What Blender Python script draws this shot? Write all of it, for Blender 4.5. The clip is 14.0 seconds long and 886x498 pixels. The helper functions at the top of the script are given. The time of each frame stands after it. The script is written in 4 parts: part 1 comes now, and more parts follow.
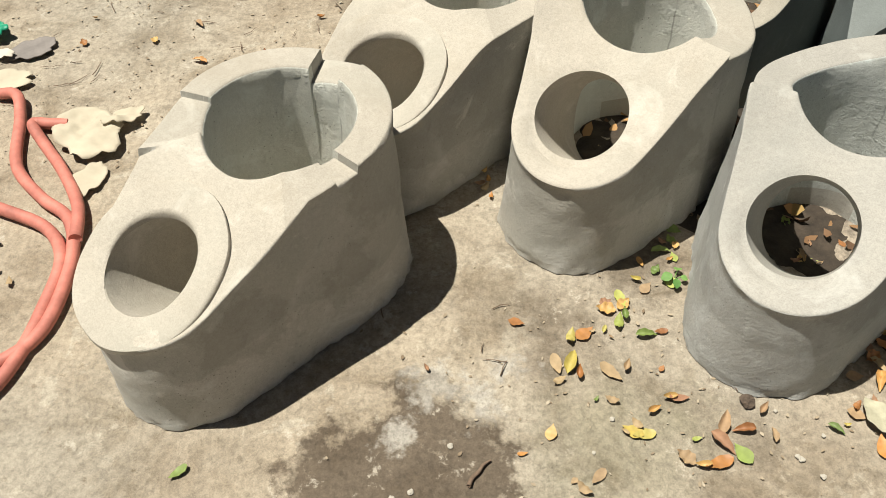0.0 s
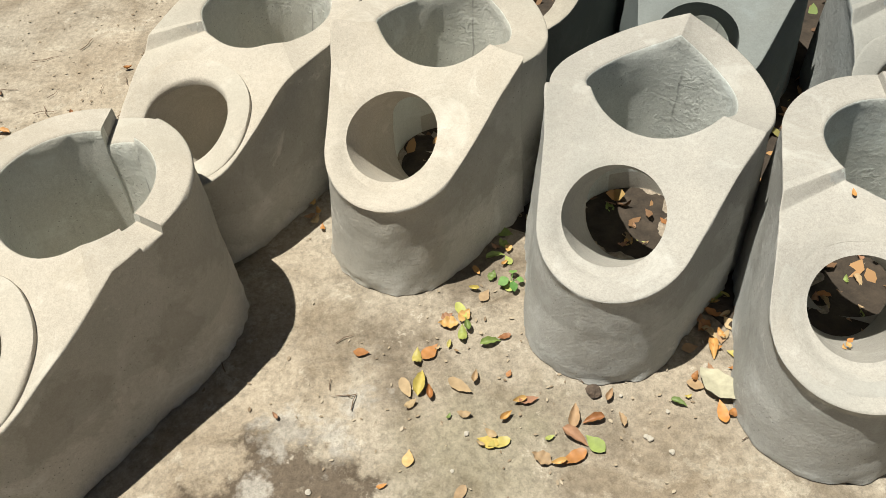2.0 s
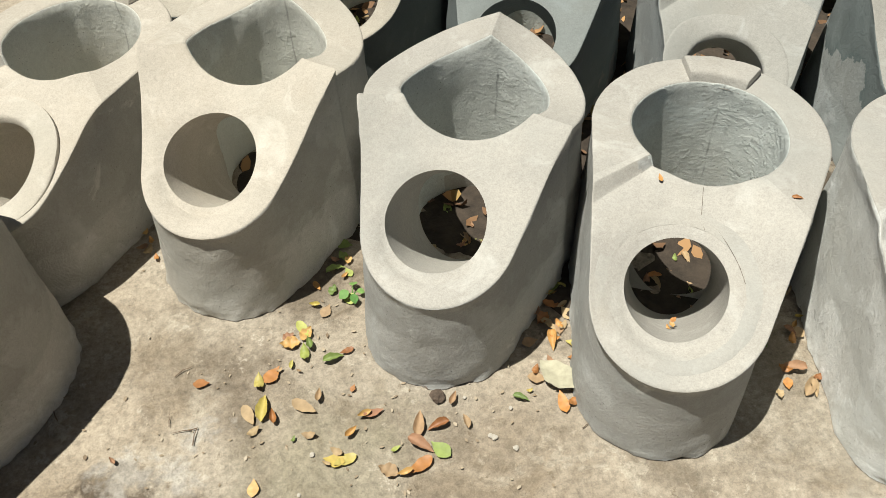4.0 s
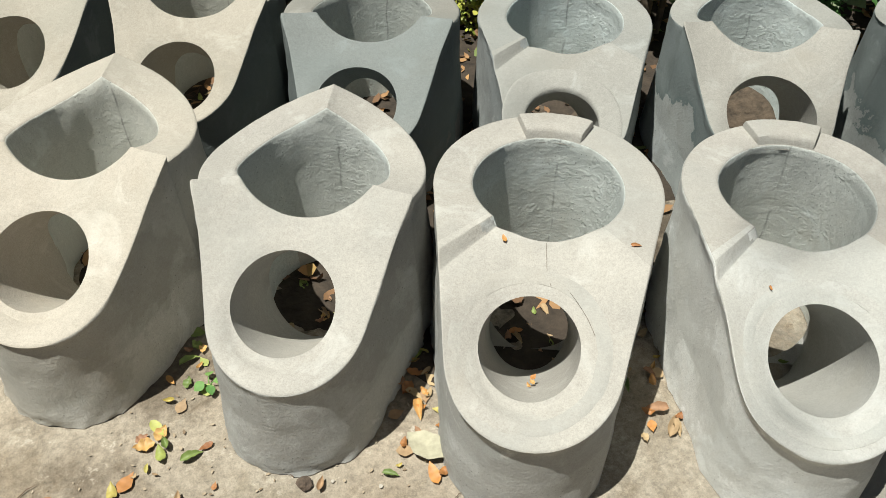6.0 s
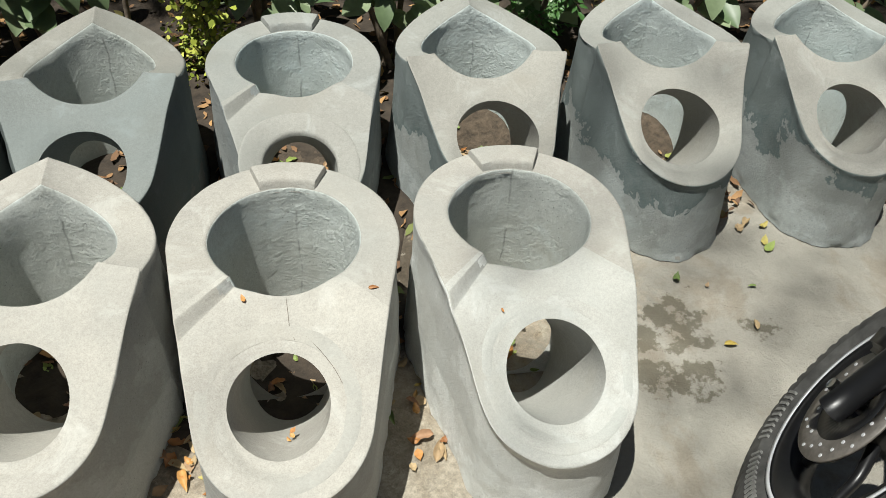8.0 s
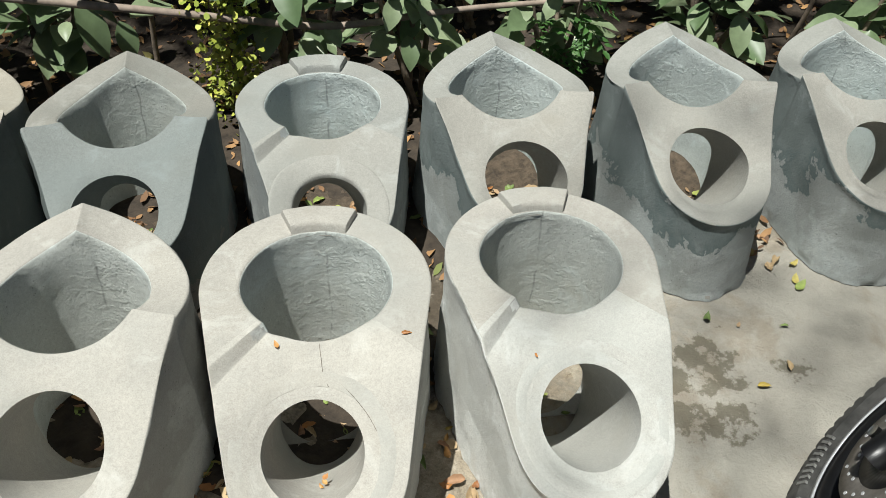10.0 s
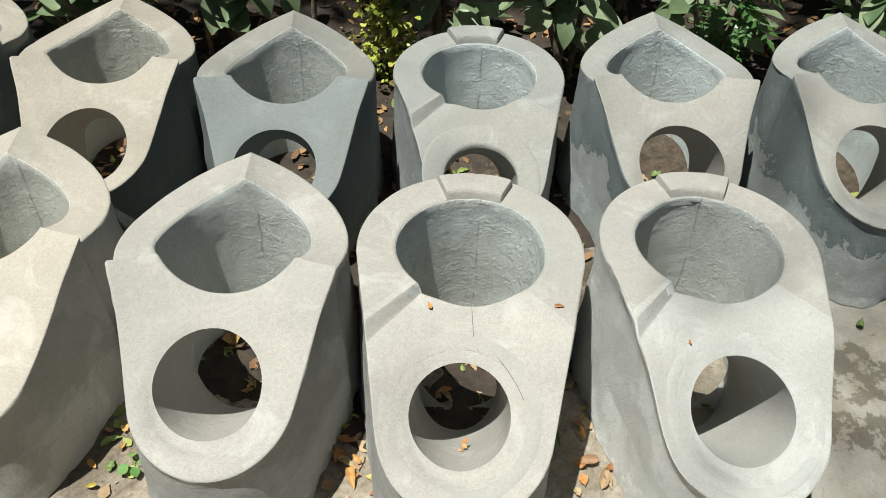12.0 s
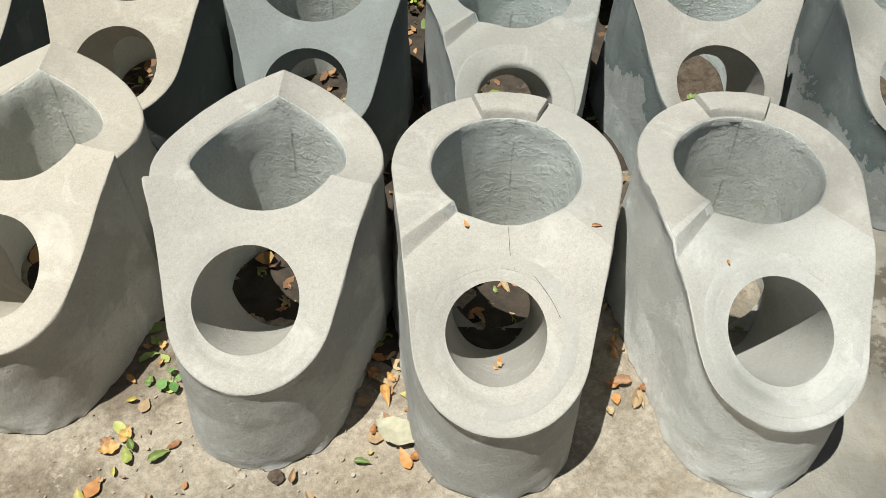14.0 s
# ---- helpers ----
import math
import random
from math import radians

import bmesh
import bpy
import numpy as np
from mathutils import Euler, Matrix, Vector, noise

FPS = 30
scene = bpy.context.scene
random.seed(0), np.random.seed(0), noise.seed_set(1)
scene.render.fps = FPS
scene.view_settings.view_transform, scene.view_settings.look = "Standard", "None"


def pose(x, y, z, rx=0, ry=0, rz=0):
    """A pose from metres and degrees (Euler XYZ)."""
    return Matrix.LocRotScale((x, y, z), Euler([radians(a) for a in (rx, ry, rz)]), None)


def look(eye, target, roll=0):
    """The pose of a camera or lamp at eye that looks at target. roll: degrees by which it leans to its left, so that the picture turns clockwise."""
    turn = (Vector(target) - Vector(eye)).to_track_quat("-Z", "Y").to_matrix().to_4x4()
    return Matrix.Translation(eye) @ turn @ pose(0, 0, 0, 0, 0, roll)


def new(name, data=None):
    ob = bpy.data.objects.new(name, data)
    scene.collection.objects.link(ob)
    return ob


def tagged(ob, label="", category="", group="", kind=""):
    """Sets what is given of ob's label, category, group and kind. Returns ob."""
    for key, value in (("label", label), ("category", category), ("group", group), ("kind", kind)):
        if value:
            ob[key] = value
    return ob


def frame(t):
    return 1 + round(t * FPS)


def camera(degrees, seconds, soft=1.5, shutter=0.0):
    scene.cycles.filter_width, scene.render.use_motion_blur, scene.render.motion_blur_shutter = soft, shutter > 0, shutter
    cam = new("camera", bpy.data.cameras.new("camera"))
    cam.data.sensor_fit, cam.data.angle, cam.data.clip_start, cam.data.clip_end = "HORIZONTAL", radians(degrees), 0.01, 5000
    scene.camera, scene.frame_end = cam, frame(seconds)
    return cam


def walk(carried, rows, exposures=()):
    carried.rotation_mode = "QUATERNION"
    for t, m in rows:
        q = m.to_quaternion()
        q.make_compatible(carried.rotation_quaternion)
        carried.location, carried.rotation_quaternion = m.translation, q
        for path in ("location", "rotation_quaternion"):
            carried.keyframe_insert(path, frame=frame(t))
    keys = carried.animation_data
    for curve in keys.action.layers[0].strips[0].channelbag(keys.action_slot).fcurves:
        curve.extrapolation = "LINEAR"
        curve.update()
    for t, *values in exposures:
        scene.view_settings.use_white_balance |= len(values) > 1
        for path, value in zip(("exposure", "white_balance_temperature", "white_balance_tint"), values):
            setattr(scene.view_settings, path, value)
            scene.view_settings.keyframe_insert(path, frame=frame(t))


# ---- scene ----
cam = camera(54.6, 14.0, soft=0.8)
SCALE = 0.83   # metres in a unit of the plan
PATH = [
    (0, (-0.024, 0.066, 1.626), (-0.129, 1.384, 0.126), -1.7),
    (0.5, (-0.003, 0.08, 1.633), (-0.098, 1.396, 0.13), -2.2),
    (1, (0.051, 0.086, 1.628), (0.026, 1.417, 0.135), -4.3),
    (1.5, (0.102, 0.094, 1.633), (0.179, 1.411, 0.13), -4.1),
    (2, (0.12, 0.105, 1.637), (0.266, 1.429, 0.145), -2.9),
    (4.5, (0.336, 0.11, 1.653), (0.745, 1.359, 0.145), -1.6),
    (5, (0.359, 0.12, 1.656), (0.84, 1.392, 0.189), -1.3),
    (5.5, (0.38, 0.132, 1.665), (0.942, 1.43, 0.25), -0.0),
    (6, (0.406, 0.127, 1.662), (1.018, 1.382, 0.23), 0.3),
    (6.5, (0.425, 0.112, 1.663), (1.078, 1.295, 0.189), 0.6),
    (7, (0.456, 0.084, 1.703), (1.187, 1.194, 0.208), 1.8),
    (7.5, (0.51, 0.078, 1.721), (1.351, 1.15, 0.257), 3.4),
    (8, (0.561, 0.084, 1.741), (1.544, 1.117, 0.338), 5.1),
    (10.5, (0.539, 0.143, 1.763), (1.507, 1.247, 0.405), 3.5),
    (11, (0.498, 0.159, 1.757), (1.401, 1.311, 0.393), 3.5),
    (11.5, (0.46, 0.178, 1.748), (1.294, 1.379, 0.384), 2.6),
    (12, (0.438, 0.184, 1.731), (1.219, 1.389, 0.339), 2.6),
    (12.5, (0.437, 0.179, 1.722), (1.188, 1.325, 0.265), 2.3),
    (13, (0.44, 0.178, 1.711), (1.179, 1.306, 0.235), 2.1),
    (13.5, (0.424, 0.183, 1.698), (1.151, 1.29, 0.199), 2.5),
    (14, (0.396, 0.189, 1.698), (1.089, 1.319, 0.2), 1.9),
]
walk(cam, [(t, look(Vector(eye) * SCALE, Vector(target) * SCALE, roll)) for t, eye, target, roll in PATH],
     [(0.0, 0.54, 6220, 9), (2.0, 0.52, 6200, 9), (5.0, 0.50, 6020, 8), (8.0, 0.52, 5880, 7), (11.0, 0.50, 5800, 7), (14.0, 0.50, 5930, 8)])

# ---- light ----
world = bpy.data.worlds.new("sky")
scene.world = world
world.use_nodes = True
wn = world.node_tree
SUN_TO = Vector((-0.275, 0.008, 0.957)).normalized()
sky = wn.nodes.new("ShaderNodeTexSky")
sky.sky_type = "NISHITA"
sky.sun_disc = False
sky.sun_elevation = math.asin(SUN_TO.z)
sky.sun_rotation = math.atan2(SUN_TO.x, SUN_TO.y)
bg = wn.nodes["Background"]
bg.inputs["Strength"].default_value = 0.018
haze = wn.nodes.new("ShaderNodeHueSaturation")   # a hazy, paler sky
haze.inputs["Saturation"].default_value = 0.55
wn.links.new(sky.outputs[0], haze.inputs["Color"])
wn.links.new(haze.outputs[0], bg.inputs["Color"])
sun = new("sun", bpy.data.lights.new("sun", "SUN"))
sun.data.energy = 5.0
sun.data.angle = radians(0.5)
sun.data.color = (1.0, 0.925, 0.79)
sun.matrix_world = look(SUN_TO * 20, (0, 0, 0))


# ---- materials ----
class Mat:
    """A node material with a few short ways to add nodes."""

    def __init__(self, name, rough=0.85, metal=0.0):
        self.m = bpy.data.materials.new(name)
        self.m.use_nodes = True
        self.t = self.m.node_tree
        self.b = self.t.nodes["Principled BSDF"]
        self.b.inputs["Roughness"].default_value = rough
        self.b.inputs["Metallic"].default_value = metal
        self.co = self.t.nodes.new("ShaderNodeTexCoord").outputs["Object"]

    def link(self, a, b):
        self.t.links.new(a, b)

    def noise(self, scale, detail=5.0, rough=0.6, co=None, dist=0.0):
        n = self.t.nodes.new("ShaderNodeTexNoise")
        n.inputs["Scale"].default_value = scale
        n.inputs["Detail"].default_value = detail
        n.inputs["Roughness"].default_value = rough
        n.inputs["Distortion"].default_value = dist
        self.link(co or self.co, n.inputs["Vector"])
        return n.outputs["Fac"]

    def voronoi(self, scale, feature="F1", co=None):
        n = self.t.nodes.new("ShaderNodeTexVoronoi")
        n.feature = feature
        n.inputs["Scale"].default_value = scale
        self.link(co or self.co, n.inputs["Vector"])
        return n.outputs["Distance"]

    def ramp(self, fac, stops):
        r = self.t.nodes.new("ShaderNodeValToRGB")
        e = r.color_ramp.elements
        while len(e) < len(stops):
            e.new(0.5)
        for k, (p, c) in enumerate(stops):
            e[k].position = p
            e[k].color = (*c, 1) if isinstance(c, tuple) else (c, c, c, 1)
        self.link(fac, r.inputs[0])
        return r.outputs[0]

    def mix(self, fac, a, b, mode="MIX"):
        n = self.t.nodes.new("ShaderNodeMix")
        n.data_type, n.blend_type = "RGBA", mode
        for slot, v in ((0, fac), (6, a), (7, b)):
            if isinstance(v, (int, float)):
                n.inputs[slot].default_value = v if slot == 0 else (v, v, v, 1)
            elif isinstance(v, tuple):
                n.inputs[slot].default_value = (*v, 1)
            else:
                self.link(v, n.inputs[slot])
        return n.outputs[2]

    def math(self, op, a, b):
        n = self.t.nodes.new("ShaderNodeMath")
        n.operation = op
        for k, v in enumerate((a, b)):
            if isinstance(v, (int, float)):
                n.inputs[k].default_value = v
            else:
                self.link(v, n.inputs[k])
        return n.outputs[0]

    def random(self):
        return self.t.nodes.new("ShaderNodeObjectInfo").outputs["Random"]

    def island(self):
        return self.t.nodes.new("ShaderNodeNewGeometry").outputs["Random Per Island"]

    def colour(self, c):
        if isinstance(c, tuple):
            self.b.inputs["Base Color"].default_value = (*c, 1)
        else:
            self.link(c, self.b.inputs["Base Color"])
        return self

    def bump(self, *layers):
        """Layers of (height, strength, distance)."""
        last = None
        for h, s, d in layers:
            n = self.t.nodes.new("ShaderNodeBump")
            n.inputs["Strength"].default_value = s
            n.inputs["Distance"].default_value = d
            self.link(h, n.inputs["Height"])
            if last:
                self.link(last, n.inputs["Normal"])
            last = n.outputs[0]
        self.link(last, self.b.inputs["Normal"])
        return self


def moved(mat, amount=37.0):
    """Object coordinates shifted by each object's own random number."""
    n = mat.t.nodes.new("ShaderNodeVectorMath")
    n.operation = "ADD"
    mat.link(mat.co, n.inputs[0])
    mat.link(mat.math("MULTIPLY", mat.random(), amount), n.inputs[1])
    return n.outputs[0]


def cement(name, light, dark, damp=0.0, finish="smooth", hem=0.0):
    """Cast cement. finish: smooth (trowelled top), rough (outer wall, pitted) or raked (inside of the pot)."""
    m = Mat(name + "_" + finish, 0.93)
    co = moved(m)
    base = m.ramp(m.noise(4.5, 7, 0.68, co), [(0.28, dark), (0.72, light)])
    fine = m.ramp(m.noise(110, 4, 0.75, co), [(0.28, 0.84), (0.66, 1.0)])
    c = m.mix(1.0, base, fine, "MULTIPLY")
    grain = m.ramp(m.noise(300, 3, 0.8, co), [(0.32, 0.83), (0.6, 1.04)])
    c = m.mix(1.0, c, grain, "MULTIPLY")
    chalk = m.ramp(m.noise(8, 6, 0.72, co, 0.7), [(0.54, 0.0), (0.68, 0.5)])
    c = m.mix(chalk, c, tuple(min(1, v * k) for v, k in zip(light, (1.17, 1.22, 1.27))))
    brown = m.ramp(m.noise(5, 6, 0.66, co, 0.5), [(0.30, 0.45), (0.46, 0.0)])
    c = m.mix(brown, c, tuple(v * k for v, k in zip(dark, (0.86, 0.83, 0.78))))
    grey = m.ramp(m.noise(2.2, 4, 0.6, co), [(0.48, 0.0), (0.66, 0.5)])
    c = m.mix(grey, c, tuple(v * k for v, k in zip(dark, (0.88, 0.93, 0.95))))
    few = m.ramp(m.noise(7, 2, 0.5, co), [(0.44, 0.0), (0.60, 0.9)])
    pits = m.ramp(m.voronoi(75, "F1", co), [(0.06, 1.0), (0.16, 0.0)])
    pitted = m.math("MULTIPLY", pits, few)
    if finish != "smooth":
        c = m.mix(pitted, c, tuple(v * 0.35 for v in dark))
        streak = m.ramp(m.noise(18, 5, 0.7, co, 1.2), [(0.58, 0.0), (0.72, 0.35)])
        c = m.mix(streak, c, tuple(v * 0.62 for v in dark))
    if finish == "rough":
        zz = m.t.nodes.new("ShaderNodeSeparateXYZ")
        m.link(m.co, zz.inputs[0])
        band = m.math("ADD", zz.outputs["Z"], m.math("MULTIPLY", m.noise(3.0, 6, 0.55, co), 0.16))
        c = m.mix(m.ramp(band, [(0.235, 0.0), (0.242, 0.30), (0.45, 0.22)]), c, tuple(v * k for v, k in zip(dark, (0.60, 0.60, 0.58))))
        tide = m.ramp(m.noise(2.4, 8, 0.62, co, 0.2), [(0.50, 0.0), (0.53, 0.34), (0.62, 0.2)])
        c = m.mix(tide, c, tuple(v * k for v, k in zip(dark, (0.52, 0.50, 0.46))))
        lime = m.ramp(m.noise(5.5, 7, 0.7, co, 0.6), [(0.60, 0.0), (0.66, 0.4)])
        c = m.mix(lime, c, tuple(min(1, v * 1.35) for v in light))
    if finish == "raked":   # a casting seam down the inside
        ax = m.t.nodes.new("ShaderNodeSeparateXYZ")
        m.link(m.co, ax.inputs[0])
        wander = m.math("MULTIPLY", m.math("SUBTRACT", m.noise(9, 3, 0.5, co), 0.5), 0.03)
        off = m.math("ABSOLUTE", m.math("SUBTRACT", m.math("ADD", ax.outputs["X"], wander), 0.02), 0.0)
        line = m.math("MULTIPLY", m.ramp(off, [(0.0004, 1.0), (0.0014, 0.0)]), m.math("GREATER_THAN", ax.outputs["Y"], 0.0))
        c = m.mix(m.math("MULTIPLY", line, m.ramp(m.noise(14, 3, 0.5, co), [(0.42, 0.0), (0.56, 0.65)])), c, tuple(v * 0.35 for v in dark))
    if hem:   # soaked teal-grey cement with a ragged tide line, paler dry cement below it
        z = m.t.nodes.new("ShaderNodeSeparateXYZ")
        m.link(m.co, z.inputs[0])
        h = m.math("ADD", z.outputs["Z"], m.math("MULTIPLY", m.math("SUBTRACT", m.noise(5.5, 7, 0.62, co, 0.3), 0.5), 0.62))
        # a low hem darkens nearly the whole wall, painting in its shaded side
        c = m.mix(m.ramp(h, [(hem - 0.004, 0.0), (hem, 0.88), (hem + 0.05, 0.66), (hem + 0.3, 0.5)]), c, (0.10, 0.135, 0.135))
    elif damp:
        wet = m.ramp(m.noise(3.0, 7, 0.72, co, 0.3), [(0.44, 0.0), (0.60, damp)])
        c = m.mix(wet, c, tuple(v * 0.38 for v in dark))
    m.colour(c)
    big, small = {"smooth": (0.3, 0.35), "rough": (0.2, 0.4), "raked": (0.35, 0.45)}[finish]
    layers = [(m.noise(14, 5, 0.6, co), big, 0.010), (m.noise(120, 5, 0.78, co), small, 0.004)]
    if finish == "rough":
        layers.append((m.noise(150, 4, 0.65, co), 0.4, 0.003))
    if finish == "smooth":
        layers.append((m.noise(330, 3, 0.7, co), 0.35, 0.0012))
    if finish == "raked":
        ridges = m.math("MULTIPLY", m.ramp(m.noise(30, 5, 0.62, co), [(0.50, 0.0), (0.62, 1.0)]), m.ramp(m.noise(6, 3, 0.5, co), [(0.46, 0.12), (0.60, 1.0)]))
        layers.insert(1, (ridges, 0.35, 0.004))
    m.bump(*layers)
    return m.m


def cement_set(name, light, dark, damp=0.0, top=0.5, wall=1.1, plate=None, hem=0.0, pot=1.0):
    """Materials of the rim, the outer wall, the inside of the pot and the sloping plate."""
    # inside of the pot lightened and blued: sky and bounced light in the colour
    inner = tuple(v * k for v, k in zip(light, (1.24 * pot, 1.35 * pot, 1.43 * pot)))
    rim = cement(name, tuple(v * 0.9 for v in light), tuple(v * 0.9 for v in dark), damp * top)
    # wall factor and blue tint put the walls' sun and shade into colour
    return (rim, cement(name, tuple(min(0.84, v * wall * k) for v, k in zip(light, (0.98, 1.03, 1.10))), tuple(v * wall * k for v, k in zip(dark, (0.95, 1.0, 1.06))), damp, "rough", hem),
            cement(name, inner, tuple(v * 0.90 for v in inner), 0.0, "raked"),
            cement(name + "_plate", plate, tuple(v * 0.9 for v in plate)) if plate else cement(name + "_plate", light, dark, damp * top))


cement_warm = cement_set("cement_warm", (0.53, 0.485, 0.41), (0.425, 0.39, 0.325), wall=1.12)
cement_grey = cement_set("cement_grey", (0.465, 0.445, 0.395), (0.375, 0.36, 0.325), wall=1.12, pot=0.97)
# chalky patches, plus a wall brightened in colour for the grazing sun on it
cement_chalky_sunlit = cement_set("cement_chalky_sunlit", (0.465, 0.445, 0.395), (0.385, 0.37, 0.335), 0.0, 0.0, 1.8, plate=(0.46, 0.455, 0.42), pot=0.97)
# rear-row cements: the row's dimmer light is darkened into their colours
cement_cool_shaded = cement_set("cement_cool_shaded", (0.31, 0.30, 0.265), (0.245, 0.245, 0.22), 0.2, wall=0.8, plate=(0.225, 0.243, 0.232), hem=0.10, pot=1.25)
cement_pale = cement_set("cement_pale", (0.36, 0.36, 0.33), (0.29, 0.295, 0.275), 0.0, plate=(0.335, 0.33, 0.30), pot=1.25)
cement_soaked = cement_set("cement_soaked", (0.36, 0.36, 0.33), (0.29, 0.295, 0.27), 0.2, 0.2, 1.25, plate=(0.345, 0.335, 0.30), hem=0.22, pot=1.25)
# mould and damp on the walls, darkened further for their shaded sides
cement_mould_shaded = cement_set("cement_mould_shaded", (0.43, 0.395, 0.33), (0.34, 0.315, 0.26), 0.9, 0.0, 0.8, hem=0.06)


def ground_material():
    m = Mat("yard_ground", 0.95)

    def blobs(places, soft=0.03, wobble=0.16):
        """Irregular patches: the nearest of some round places, with a wandering edge."""
        warp = m.t.nodes.new("ShaderNodeTexNoise")
        warp.inputs["Scale"].default_value = 13
        warp.inputs["Detail"].default_value = 6
        warp.inputs["Roughness"].default_value = 0.7
        m.link(m.co, warp.inputs["Vector"])
        total = None
        edge = m.math("MULTIPLY", m.math("SUBTRACT", warp.outputs["Fac"], 0.5), wobble * 2)
        for x, y, r in places:
            d = m.t.nodes.new("ShaderNodeVectorMath")
            d.operation = "DISTANCE"
            m.link(m.co, d.inputs[0])
            d.inputs[1].default_value = (x, y, 0)
            v = m.math("SUBTRACT", m.math("ADD", d.outputs["Value"], edge), r)
            total = v if total is None else m.math("MINIMUM", total, v)
        return m.ramp(m.math("ADD", total, 0.5), [(0.5 - soft, 1.0), (0.5 + soft, 0.0)])

    c = m.ramp(m.noise(1.6, 6, 0.65), [(0.3, (0.41, 0.345, 0.26)), (0.5, (0.49, 0.425, 0.33)), (0.7, (0.57, 0.51, 0.41))])
    c = m.mix(m.ramp(m.noise(0.9, 3, 0.5), [(0.45, 0.0), (0.6, 0.6)]), c, (0.42, 0.395, 0.335))
    # the smoother grey slab at one end
    slab = blobs([(2.9, 0.1, 0.95), (2.4, 0.55, 0.55), (2.0, 0.2, 0.75)], 0.12, 0.3)
    c = m.mix(slab, c, m.ramp(m.noise(2.5, 6, 0.62), [(0.35, (0.33, 0.32, 0.28)), (0.65, (0.40, 0.38, 0.33))]))
    stain = m.ramp(m.noise(3.1, 6, 0.66, dist=0.4), [(0.55, 0.0), (0.62, 0.5), (0.70, 0.65)])
    c = m.mix(stain, c, (0.25, 0.21, 0.155))
    flake = m.ramp(m.noise(6.5, 8, 0.7, dist=0.5), [(0.585, 0.0), (0.60, 0.5)])
    c = m.mix(m.math("MULTIPLY", flake, m.math("SUBTRACT", 1.0, slab)), c, (0.60, 0.555, 0.46))
    c = m.mix(m.math("MULTIPLY", blobs([(0.25, 0.98, 0.14), (0.36, 1.02, 0.08), (0.2, 0.87, 0.1)], 0.08), 0.45), c, (0.27, 0.26, 0.17))
    c = m.mix(m.math("MULTIPLY", blobs([(-0.13, 1.0, 0.09), (-0.22, 0.92, 0.10), (-0.06, 0.92, 0.10), (-0.30, 0.84, 0.14), (-0.10, 0.82, 0.15), (-0.18, 1.06, 0.05), (-0.22, 0.78, 0.17)], 0.02), 0.95), c, (0.15, 0.118, 0.085))
    c = m.mix(m.math("MULTIPLY", blobs([(0.13, 1.28, 0.07), (0.10, 1.18, 0.05), (0.33, 1.50, 0.12), (0.85, 1.25, 0.10)], 0.06, 0.22), 0.7), c, (0.17, 0.135, 0.095))
    c = m.mix(m.math("MULTIPLY", blobs([(-0.03, 1.05, 0.035), (-0.13, 1.09, 0.05), (0.03, 1.16, 0.03), (-0.2, 0.96, 0.02)], 0.02), 0.7), c, (0.56, 0.54, 0.49))
    c = m.mix(m.math("MULTIPLY", blobs([(2.16, 0.83, 0.03), (2.09, 0.82, 0.05), (2.14, 0.745, 0.035), (2.10, 0.70, 0.02), (1.99, 0.77, 0.05), (1.93, 0.69, 0.055), (2.04, 0.60, 0.035), (1.97, 0.62, 0.03), (2.30, 0.62, 0.02)], 0.012, 0.2), 0.8), c, (0.13, 0.115, 0.08))
    # dark soil between the stoves, its colour also carrying the gaps' deep shade
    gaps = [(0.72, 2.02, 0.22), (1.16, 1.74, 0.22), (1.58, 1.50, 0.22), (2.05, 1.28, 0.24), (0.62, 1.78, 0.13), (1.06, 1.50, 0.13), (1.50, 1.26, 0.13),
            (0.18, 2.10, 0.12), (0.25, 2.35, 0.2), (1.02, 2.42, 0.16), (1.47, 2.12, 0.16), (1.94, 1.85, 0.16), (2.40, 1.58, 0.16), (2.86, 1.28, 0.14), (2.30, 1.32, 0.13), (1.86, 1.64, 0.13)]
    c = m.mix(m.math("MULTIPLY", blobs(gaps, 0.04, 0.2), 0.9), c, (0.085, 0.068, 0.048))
    bare = m.math("SUBTRACT", 1.0, m.math("MULTIPLY", slab, 0.8))
    white = m.math("MULTIPLY", m.ramp(m.noise(15, 7, 0.75), [(0.60, 0.0), (0.66, 0.65)]), bare)
    c = m.mix(white, c, (0.60, 0.56, 0.48))
    c = m.mix(bare, c, m.ramp(m.noise(60, 5, 0.8), [(0.3, 0.60), (0.58, 1.03)]), "MULTIPLY")
    c = m.mix(bare, c, m.ramp(m.noise(210, 4, 0.8), [(0.3, 0.80), (0.62, 1.06)]), "MULTIPLY")
    dirt = m.ramp(m.noise(26, 6, 0.78), [(0.60, 0.0), (0.68, 0.65)])
    c = m.mix(m.math("MULTIPLY", dirt, bare), c, (0.19, 0.15, 0.10))
    patch = m.ramp(m.noise(4.2, 7, 0.66, dist=0.6), [(0.36, (0.66, 0.62, 0.56)), (0.50, (0.97, 0.96, 0.94)), (0.64, (1.10, 1.09, 1.07))])
    c = m.mix(m.math("MULTIPLY", bare, 0.9), c, patch, "MULTIPLY")
    m.colour(m.mix(1.0, c, (0.83, 0.82, 0.81), "MULTIPLY"))
    m.bump((m.noise(6, 7, 0.68), 0.6, 0.02), (m.noise(22, 6, 0.7, dist=0.8), 0.6, 0.010), (m.noise(60, 6, 0.8), 0.6, 0.005))
    return m.m


